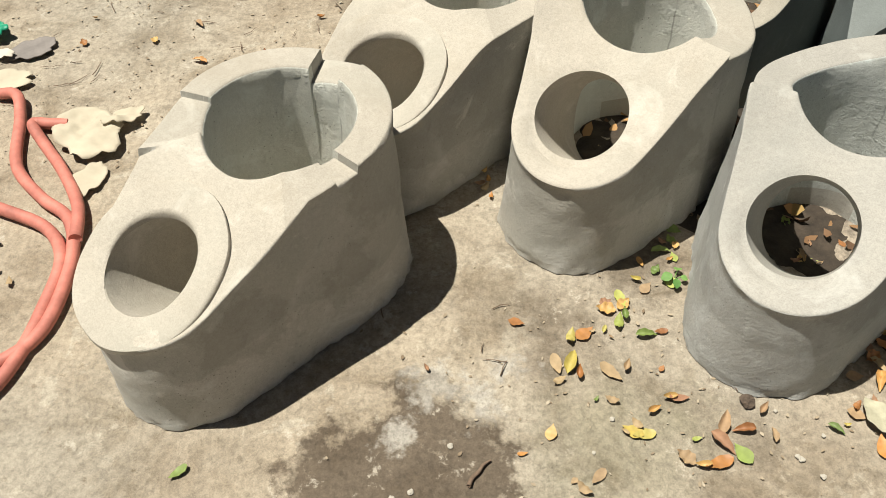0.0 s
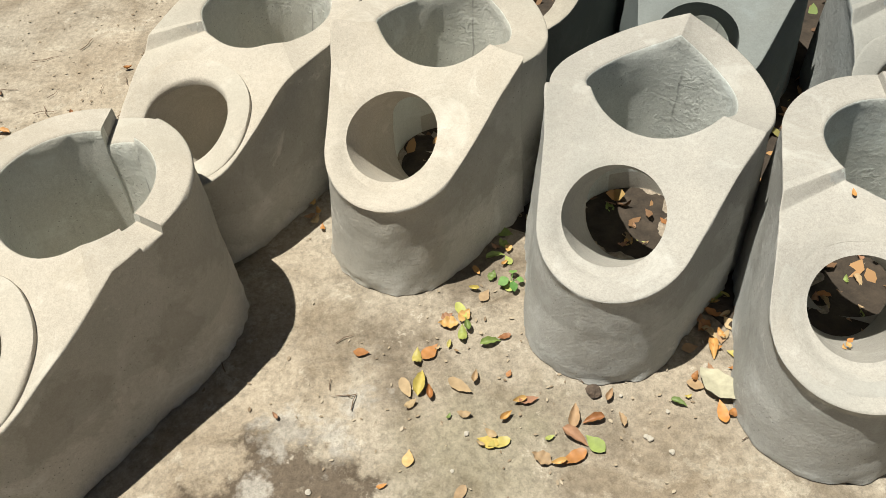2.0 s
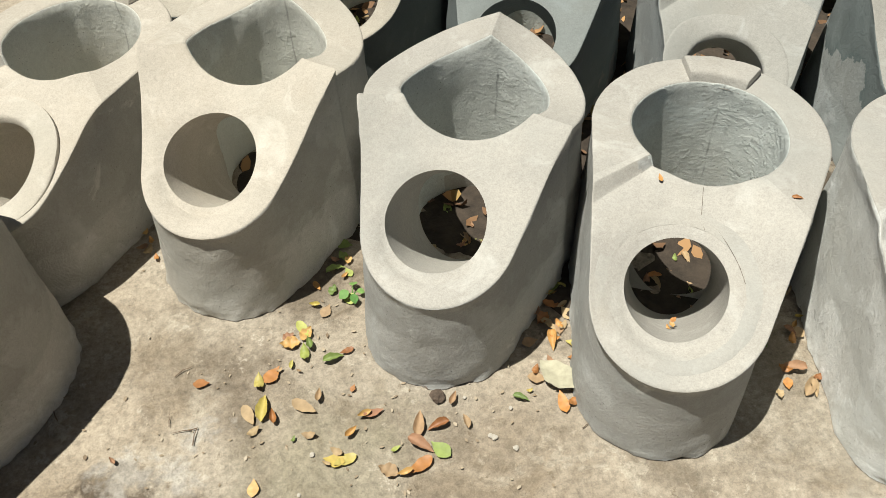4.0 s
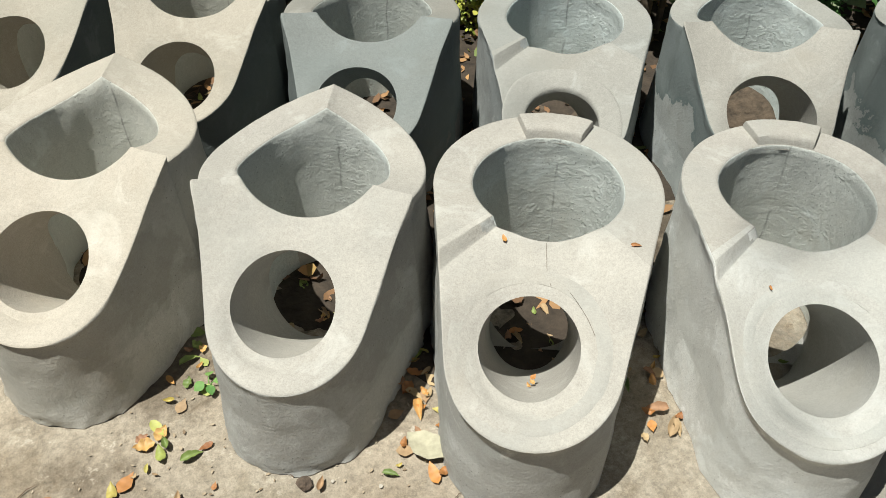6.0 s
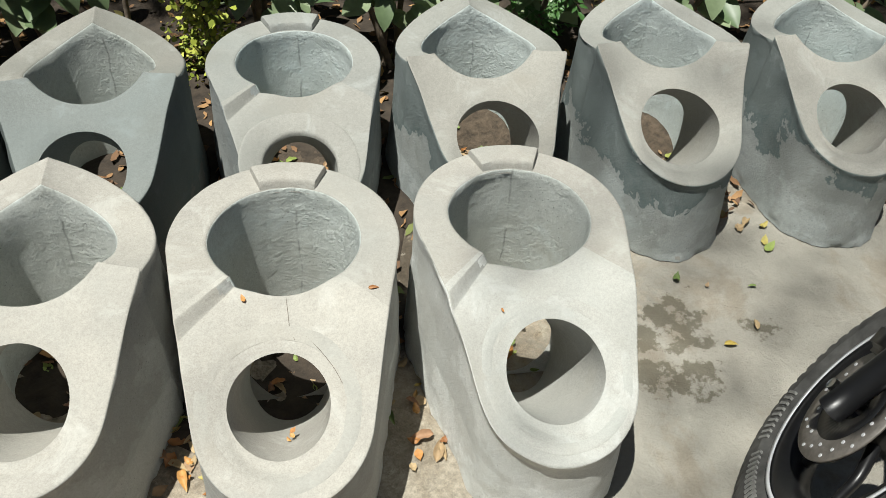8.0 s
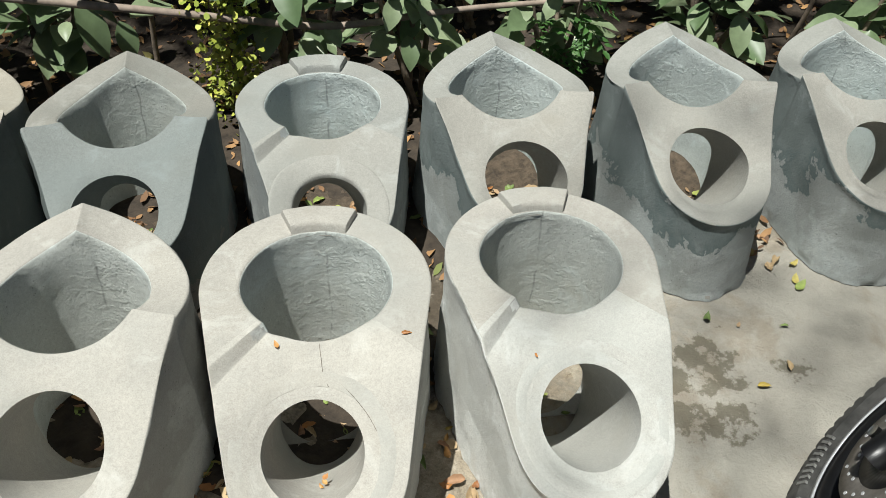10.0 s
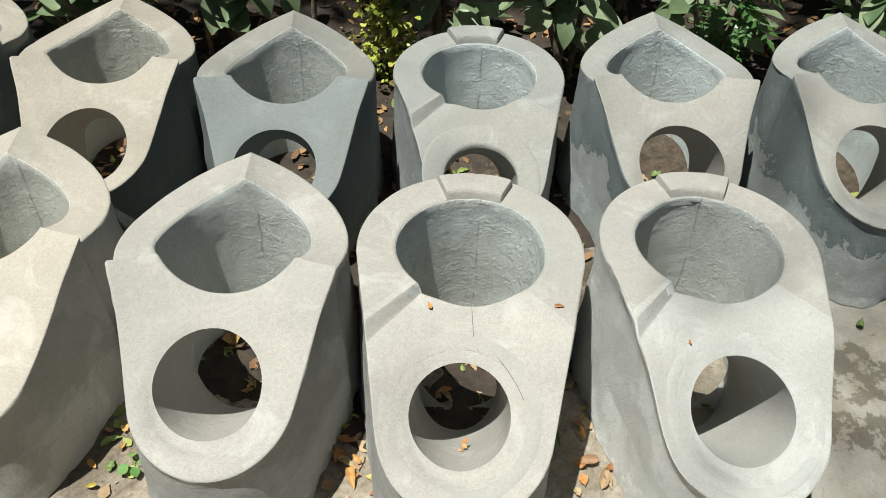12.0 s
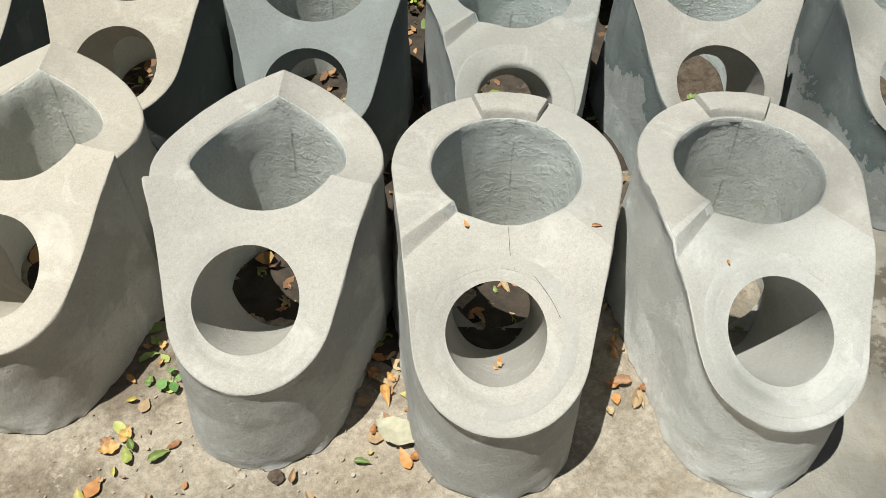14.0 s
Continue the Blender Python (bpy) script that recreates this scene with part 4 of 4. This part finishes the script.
def shrub(w, u, height, count, seed, label):
    """A many-stemmed shrub with broad oval leaves in loose sprays."""
    rng = random.Random(seed)
    ob = new("broadleaf_shrub")
    ob.matrix_world = Matrix.Translation(spot(w, u))
    tagged(ob, label, "shrub", group="shrubs behind the stoves")
    ends = []
    for k in range(4):
        a = rng.uniform(0, 6.28)
        lean = rng.uniform(0.08, 0.3)
        top = Vector((math.cos(a) * lean, math.sin(a) * lean, height * rng.uniform(0.8, 1.1)))
        midp = top * 0.5 + Vector((rng.uniform(-0.05, 0.05), rng.uniform(-0.05, 0.05), 0))
        tube("stem", [(rng.uniform(-0.04, 0.04), rng.uniform(-0.04, 0.04), -0.02), tuple(midp * 0.6), tuple(midp), tuple(top)], [0.013, 0.011, 0.009, 0.004], mat_bark, ob, 7, "", 4)
        ends += [(midp * 0.6, midp), (midp, top)]
    for k in range(count):
        a, b = rng.choice(ends)
        p = a.lerp(b, rng.random())
        yaw = rng.uniform(0, 360)
        lf = new("leaf", rng.choice(BROAD))
        lf.parent = ob
        out = Vector((math.cos(radians(yaw)), math.sin(radians(yaw)), 0)) * rng.uniform(0.07, 0.2)
        lf.matrix_basis = pose(p.x + out.x, p.y + out.y, max(0.06, p.z + rng.uniform(-0.05, 0.05)), rng.uniform(-30, 30), rng.uniform(-12, 50), yaw) @ Matrix.Scale(rng.uniform(0.65, 1.1), 4)
    return ob


for k, (w, u, h, n) in enumerate(((-1.0, 3.05, 0.7, 60), (-0.55, 3.15, 0.8, 60), (0.2, 3.2, 0.7, 44), (0.65, 3.1, 0.75, 60), (1.15, 3.08, 0.75, 60), (1.7, 3.1, 0.8, 60), (2.25, 3.0, 0.8, 60), (-1.6, 3.2, 0.8, 44), (2.8, 3.1, 0.8, 50), (-0.1, 3.7, 0.9, 60), (0.9, 3.65, 0.9, 60), (1.9, 3.7, 0.9, 60), (-1.2, 3.75, 0.9, 50), (2.8, 3.7, 0.9, 50))):
    shrub(w, u, h, n, 40 + k, "dark green shrub with broad oval leaves behind the stoves")

# single leaves that reach over the stoves
front = new("overhanging_spray")
front.matrix_world = Matrix.Translation((1.4, 2.75, 0.42))
tagged(front, "spray of large pale green leaves hanging over a stove", "branch")
tube("stem", [(-0.35, 0.24, 0.0), (-0.1, 0.08, 0.02), (0.02, -0.02, -0.02), (0.1, -0.06, -0.06)], [0.006, 0.005, 0.004, 0.003], mat_bark, front, 6)
for x, y, z, yaw, droop, sc in ((-0.07, 0.02, -0.10, -60, 65, 1.15), (0.11, -0.06, -0.03, 20, 10, 1.1), (0.02, -0.02, -0.14, -80, 70, 0.8), (-0.35, 0.20, -0.08, 160, 15, 1.0), (-0.28, 0.18, -0.06, 30, 25, 0.9), (-0.22, 0.14, 0.0, -40, 55, 1.0)):
    lf = new("leaf", BROAD[0])
    lf.parent = front
    lf.matrix_basis = pose(x, y, z, 10, droop, yaw) @ Matrix.Scale(sc, 4)

pole = tube("branch_pole", [(0.3, 3.40, 0.56), (0.85, 3.03, 0.50), (1.443, 2.642, 0.425), (1.69, 2.48, 0.39), (1.905, 2.338, 0.362), (2.06, 2.235, 0.374), (2.185, 2.154, 0.399), (2.37, 2.03, 0.428), (2.65, 1.85, 0.45), (3.1, 1.55, 0.49)],
            [0.015, 0.014, 0.013, 0.013, 0.012, 0.012, 0.011, 0.010, 0.009, 0.008], mat_pole, None, 9)
tagged(pole, "long crooked grey branch lying across the shrubs", "branch")


def spray(x, y, z, yaw, lift, size, name="leaf_spray"):
    """A feathery compound leaf with toothed leaflets in pairs."""
    ob = new(name)
    ob.matrix_world = pose(x, y, z, 0, -lift, yaw)
    tagged(ob, "feathery bright green leaf spray beside a stove", "leaf", group="feathery leaf sprays")
    tube("stalk", [(0, 0, 0), (size * 0.5, 0, size * 0.06), (size, 0, -size * 0.05)], [0.0022, 0.0018, 0.001], mat_fern, ob, 5, "", 4)
    for k in range(6):
        for s in (-1, 1):
            lf = new("leaflet", FERN)
            lf.parent = ob
            lf.matrix_basis = pose(size * (0.18 + 0.15 * k), s * size * 0.11, size * 0.04, 15 * s, 10, s * 58) @ Matrix.Scale(size / 0.2 * (1 - 0.06 * k), 4)
    lf = new("leaflet", FERN)
    lf.parent = ob
    lf.matrix_basis = pose(size * 1.08, 0, -size * 0.05, 0, 10, 0) @ Matrix.Scale(size / 0.2, 4)


FERN = leaf_mesh("leaflet", 0.055, 0.022, -0.05, 0.2, mat_fern, 0.7, 8, 0.10)
for k in range(14):
    spray(2.66 + hr.uniform(-0.14, 0.14), 1.93 + hr.uniform(-0.07, 0.1), 0.06 + hr.uniform(0, 0.34), hr.uniform(180, 400), hr.uniform(-25, 35), hr.uniform(0.12, 0.2))


def creeper():
    """A yellow-green creeper climbing a stem, many small round leaves."""
    rng = random.Random(8)
    ob = new("creeper")
    ob.matrix_world = Matrix.Translation((1.70, 2.56, 0))
    tagged(ob, "sunlit yellow-green creeper with tiny leaves on a stem", "creeper")
    tube("stem", [(0, 0.02, -0.02), (0.01, 0.0, 0.2), (-0.02, 0.02, 0.45), (0.02, 0, 0.8)], [0.012, 0.011, 0.010, 0.007], mat_bark, ob, 7)
    verts, faces = [], []
    for k in range(1500):
        z = rng.uniform(0.0, 0.75)
        p = Vector((rng.gauss(0, 0.055), rng.gauss(0, 0.055), z))
        m = Matrix.Translation(p) @ pose(0, 0, 0, rng.uniform(-60, 60), rng.uniform(-60, 60), rng.uniform(0, 360))
        r, b = rng.uniform(0.007, 0.016), len(verts)
        for i in range(6):
            a = i * math.pi / 3
            verts.append(tuple(m @ Vector((r * math.cos(a), r * 0.8 * math.sin(a), 0.25 * r * math.cos(2 * a)))))
        faces.append(tuple(range(b, b + 6)))
    m = Mat("creeper_leaf", 0.5)
    m.colour(m.ramp(m.island(), [(0.0, (0.22, 0.28, 0.04)), (0.6, (0.38, 0.42, 0.06)), (1.0, (0.50, 0.48, 0.10))]))
    from_lists("foliage", verts, faces, m.m, ob)


creeper()

stem_r = random.Random(31)
for k in range(16):
    w, u = stem_r.uniform(-1.5, 2.6), stem_r.uniform(2.98, 3.7)
    p = spot(w, u)
    s = tube("bare_stem", [(p.x, p.y, -0.02), (p.x + stem_r.uniform(-0.05, 0.05), p.y + stem_r.uniform(-0.05, 0.05), 0.35), (p.x + stem_r.uniform(-0.15, 0.15), p.y + stem_r.uniform(-0.15, 0.15), 0.95)],
             [0.011, 0.009, 0.006], mat_bark, None, 7)
    tagged(s, "thin bare brown stem rising from the soil", "stem", group="stems in the hedge")


def leaf_mass(name, label, centres, count, size, seed, a, b, parent=None):
    """Foliage of many single leaves gathered in clumps, one mesh."""
    rng = random.Random(seed)
    verts, faces = [], []
    for k in range(count):
        c, r = rng.choice(centres)
        d = Vector((rng.gauss(0, 1), rng.gauss(0, 1), rng.gauss(0, 0.8)))
        p = Vector(c) + d.normalized() * r * rng.random() ** 0.45
        if p.z < 0.05:
            p.z = 0.05 + rng.random() * 0.1
        m = Matrix.Translation(p) @ pose(0, 0, 0, rng.uniform(-55, 55), rng.uniform(-55, 55), rng.uniform(0, 360))
        L = size * rng.uniform(0.6, 1.2)
        W = L * 0.5
        i0 = len(verts)
        for q in ((-L / 2, 0, 0), (-L * 0.1, -W / 2, 0.04 * L), (L * 0.25, -W * 0.4, 0.02 * L), (L / 2, 0, -0.08 * L), (L * 0.25, W * 0.4, 0.02 * L), (-L * 0.1, W / 2, 0.04 * L)):
            verts.append(tuple(m @ Vector(q)))
        faces += [(i0, i0 + 1, i0 + 2, i0 + 3), (i0, i0 + 3, i0 + 4, i0 + 5)]
    m = Mat(name + "_leaf", 0.5)
    m.colour(m.ramp(m.island(), [(0.0, a), (1.0, b)]))
    ob = from_lists(name, verts, faces, m.m, parent)
    return ob


hb = random.Random(77)
clumps = [(tuple(spot(hb.uniform(-3.5, 4.5), hb.uniform(4.0, 5.4), hb.uniform(0.1, 2.2))), hb.uniform(0.3, 0.6)) for _ in range(90)]
tagged(leaf_mass("far_hedge", "", clumps, 16000, 0.12, 78, (0.03, 0.06, 0.02), (0.08, 0.14, 0.045)), "dense dark green hedge behind the shrubs", "hedge", kind="stuff")


def tree(w, u, label, clumps, count, seed):
    rng = random.Random(seed)
    ob = new("shade_tree")
    base = spot(w, u)
    ob.matrix_world = Matrix.Translation(base)
    tagged(ob, label, "tree", group="trees over the hedge")
    tube("trunk", [(0, 0, -0.05), (0.03, 0.02, 1.5), (-0.03, 0.05, 4.0), (0.02, 0.0, 8.0), (0, 0, 11.0)], [0.13, 0.11, 0.09, 0.06, 0.02], mat_bark, ob, 12)
    local = []
    for c, r in clumps:
        q = Vector(c) - base
        local.append((tuple(q), r))
        tube("limb", [(0, 0.02, 5.0 + 2 * rng.random()), tuple(Vector((q.x * 0.5, q.y * 0.5, q.z * 0.85))), tuple(q)], [0.035, 0.022, 0.006], mat_bark, ob, 6, "", 4)
    leaf_mass("crown", "", local, count, 0.11, seed + 1, (0.04, 0.08, 0.02), (0.09, 0.15, 0.04), ob)


def shade_clump(w, u, h, r):
    """A clump of crown at height h whose shadow falls on (w, u)."""
    p = spot(w, u) + SUN_TO * (h / SUN_TO.z)
    return (tuple(p), r)


cr = random.Random(91)
# crowns out of view, added only to throw shade on hedge and yard
CANOPY_A = [shade_clump(cr.uniform(-2.2, 0.6), cr.uniform(3.55, 4.6), cr.uniform(7.5, 9.5), cr.uniform(0.4, 0.6)) for _ in range(17)]
CANOPY_B = [shade_clump(1.85, 1.75, 17.0, 1.1)]
CANOPY_B += [shade_clump(cr.uniform(0.4, 4.0), cr.uniform(3.55, 4.8), cr.uniform(7.5, 9.5), cr.uniform(0.4, 0.6)) for _ in range(19)]
tree(-0.6, 4.3, "unseen tree added to shade the hedge", CANOPY_A, 4200, 60)
tree(1.8, 4.4, "unseen tree added to shade the hedge and the last rear stoves", CANOPY_B, 5600, 62)

# ---- motorcycle, of which the front wheel is in the yard ----
mat_tyre = plain("tyre_rubber", (0.06, 0.059, 0.056), 0.8, 0, 0.5, 30, 0.4)
mat_black = plain("black_alloy", (0.012, 0.012, 0.013), 0.35, 0.3, 0.2, 20)
mat_tape = plain("silver_stripe", (0.62, 0.63, 0.65), 0.35, 0.2, 0.05, 30)
mat_disc = plain("brake_steel", (0.24, 0.22, 0.20), 0.5, 0.6, 0.25, 60)
mat_chrome = plain("bare_metal", (0.55, 0.55, 0.54), 0.3, 1.0, 0.1, 60)

WHEEL_R, RIM_R = 0.330, 0.210


def lathe(name, profile, material, parent, seg=120, label="", closed=True, lug=None):
    """Turns a profile of (radius, across) round the axle, which lies along y."""
    verts, faces = [], []
    n = len(profile)
    for i in range(seg):
        a = 2 * math.pi * i / seg
        for k, (r, y) in enumerate(profile):
            if lug:
                r = lug(i, k, r)
            verts.append((r * math.cos(a), y, r * math.sin(a)))
    for i in range(seg):
        j = (i + 1) % seg
        for k in range(n if closed else n - 1):
            l = (k + 1) % n
            faces.append((i * n + k, i * n + l, j * n + l, j * n + k))
    return from_lists(name, verts, faces, material, parent, label)


def motorcycle():
    bike = new("motorcycle")
    lean, phi = -0.433, 0.346
    h = Vector((math.cos(phi), math.sin(phi), 0))
    n0 = Vector((-math.sin(phi), math.cos(phi), 0))
    up = Vector((0, 0, 1)) * math.cos(lean) + n0 * math.sin(lean)
    nn = n0 * math.cos(lean) - Vector((0, 0, 1)) * math.sin(lean)
    c = Vector((1.852, 0.356, 0)) + up * (WHEEL_R * 1.2)
    bike.matrix_world = Matrix((( h.x, nn.x, up.x, c.x), (h.y, nn.y, up.y, c.y), (h.z, nn.z, up.z, c.z), (0, 0, 0, 1))) @ Matrix.Scale(1.2, 4)
    tagged(bike, "parked motorcycle's front wheel with black tyre and drilled brake disc", "motorcycle")
    half = 0.045
    prof = []
    for k in range(15):
        a = math.pi * k / 14
        prof.append((RIM_R + (WHEEL_R - RIM_R) * math.sin(a) ** 0.8, -half * math.cos(a) * (1.12 if 0 < k < 14 else 0.8)))
    prof += [(RIM_R - 0.008, half * 0.7), (RIM_R - 0.008, -half * 0.7)]

    def lug(i, k, r):
        if 3 <= k <= 11 and k != 7:
            return r - (0.008 if (i + (k > 7) * 3) % 6 < 2 else 0.0)
        return r - (0.004 if k == 7 else 0)

    tyre = lathe("tyre", prof, mat_tyre, bike, 400, "dusty black treaded tyre", True, lug)
    tyre.data.set_sharp_from_angle(angle=radians(25))
    # raised marks on the sidewall
    bar = bpy.data.meshes.new("sidewall_mark")
    bar.from_pydata([(x, y, z) for x in (0.234, 0.258) for y in (0.040, 0.0505) for z in (-0.0032, 0.0032)], [], [(0, 1, 3, 2), (4, 6, 7, 5), (0, 4, 5, 1), (2, 3, 7, 6), (0, 2, 6, 4), (1, 5, 7, 3)])
    # paler than the tyre, in place of light catching the raised marks
    bar.materials.append(plain("lit_mark_rubber", (0.17, 0.17, 0.16), 0.75, 0, 0.4, 40))
    for k in range(22):
        if k in (0, 11, 12):
            continue
        ob = new("sidewall_mark", bar)
        ob.parent = tyre
        ob.matrix_basis = pose(0, 0, 0, 0, -(238 + k * 3.2), 0)
    rim = lathe("rim", [(RIM_R + 0.006, -0.040), (RIM_R + 0.008, -0.036), (RIM_R - 0.014, -0.030), (RIM_R - 0.028, -0.012), (RIM_R - 0.028, 0.012), (RIM_R - 0.014, 0.030), (RIM_R + 0.008, 0.036), (RIM_R + 0.006, 0.040), (RIM_R - 0.022, 0.036),
                      (RIM_R - 0.040, 0.014), (RIM_R - 0.040, -0.014), (RIM_R - 0.022, -0.036)], mat_black, bike, 120, "black alloy rim")
    for side in (-1, 1):
        lathe("stripe", [(RIM_R + 0.005, side * 0.0410), (RIM_R - 0.003, side * 0.0405), (RIM_R - 0.003, side * 0.0425), (RIM_R + 0.005, side * 0.0430)], mat_tape, rim, 120, "silver reflective rim stripe")
    lathe("hub", [(0.022, -0.05), (0.040, -0.045), (0.040, 0.045), (0.022, 0.05)], mat_black, bike, 40)
    for k in range(6):
        a = 2 * math.pi * k / 6 + 0.3
        d = Vector((math.cos(a), 0, math.sin(a)))
        b = Vector((math.cos(a + 0.16), 0, math.sin(a + 0.16)))
        tube("spoke", [tuple(d * 0.035), tuple(d * 0.10), tuple(b * 0.15), tuple(b * 0.19)], [0.012, 0.010, 0.009, 0.013], mat_black, bike, 8)
    for side in (1,):
        disc = lathe("brake_disc", [(0.120, 0.060), (0.078, 0.060), (0.078, 0.064), (0.120, 0.064)], mat_disc, bike, 80, "drilled steel brake disc")
        for k in range(30):
            a = 2 * math.pi * k / 30
            r = 0.089 + 0.010 * (k % 3)
            bm = bmesh.new()
            bmesh.ops.create_cone(bm, cap_ends=True, segments=10, radius1=0.0035, radius2=0.0035, depth=0.0065, matrix=pose(r * math.cos(a), 0.062, r * math.sin(a), 90))
            part("drill_hole", bm, mat_tape, disc, "", False)
        lathe("disc_carrier", [(0.080, 0.058), (0.030, 0.052), (0.030, 0.058), (0.080, 0.064)], mat_black, bike, 40)
    rake = Vector((0.42, 0, 0.90)).normalized()
    for side in (-1, 1):
        y = side * 0.088
        tube("fork_leg", [(-0.03, y, -0.02), (-0.03 + rake.x * 0.3, y, rake.z * 0.3), (-0.03 + rake.x * 0.42, y, rake.z * 0.42)], [0.024, 0.024, 0.022], mat_black, bike, 14, "", 4)
        tube("fork_tube", [(-0.03 + rake.x * 0.40, y, rake.z * 0.40), (-0.03 + rake.x * 0.72, y, rake.z * 0.72)], [0.017, 0.017], mat_chrome, bike, 14, "bright steel fork tube", 4)
    tube("axle", [(0, -0.115, 0), (0, 0.115, 0)], 0.011, mat_chrome, bike, 10)
    bm = bmesh.new()
    bmesh.ops.create_cube(bm, size=1, matrix=pose(0.085, 0.075, 0.075, 0, 45, 0) @ Matrix.Diagonal((0.085, 0.05, 0.055, 1)))
    bmesh.ops.bevel(bm, geom=list(bm.edges), offset=0.012, segments=3, affect="EDGES")
    part("brake_caliper", bm, mat_black, bike)
    # mudguard over the tyre
    verts, faces = [], []
    for i in range(25):
        a = radians(20 + i * 3.2)
        for k in range(9):
            b = math.pi * (k / 8)
            r, y = WHEEL_R + 0.022 - 0.055 * (1 - math.sin(b)) , -0.066 * math.cos(b)
            verts.append((r * math.cos(a), y, r * math.sin(a)))
    for i in range(24):
        for k in range(8):
            q = i * 9 + k
            faces.append((q, q + 1, q + 10, q + 9))
    guard = from_lists("mudguard", verts, faces, mat_black, bike, "glossy black front mudguard")
    mod = guard.modifiers.new("thickness", "SOLIDIFY")
    mod.thickness = 0.003


motorcycle()

# hairline cracks on one stove
mat_crack = plain("crack_dark", (0.16, 0.14, 0.115), 0.95, 0, 0.3, 60)
cracked = bpy.data.objects["concrete_stove.004"]


def crack(points):
    pts = [(x, y, top_height("round", math.degrees(math.atan2(x, y)), x, y, 0) + 0.0006) for x, y in points]
    tube("crack", pts, 0.0006, mat_crack, cracked, 5, "", 5)


crack([(0.005, -0.172), (0.008, -0.20), (0.012, -0.235), (0.022, -0.262)])
crack([(0.045, -0.255), (0.072, -0.285), (0.098, -0.32), (0.115, -0.352)])

# plan units to metres
for ob in list(scene.objects):
    if ob.parent is None and ob is not cam:
        ob.matrix_world = Matrix.Scale(SCALE, 4) @ ob.matrix_world
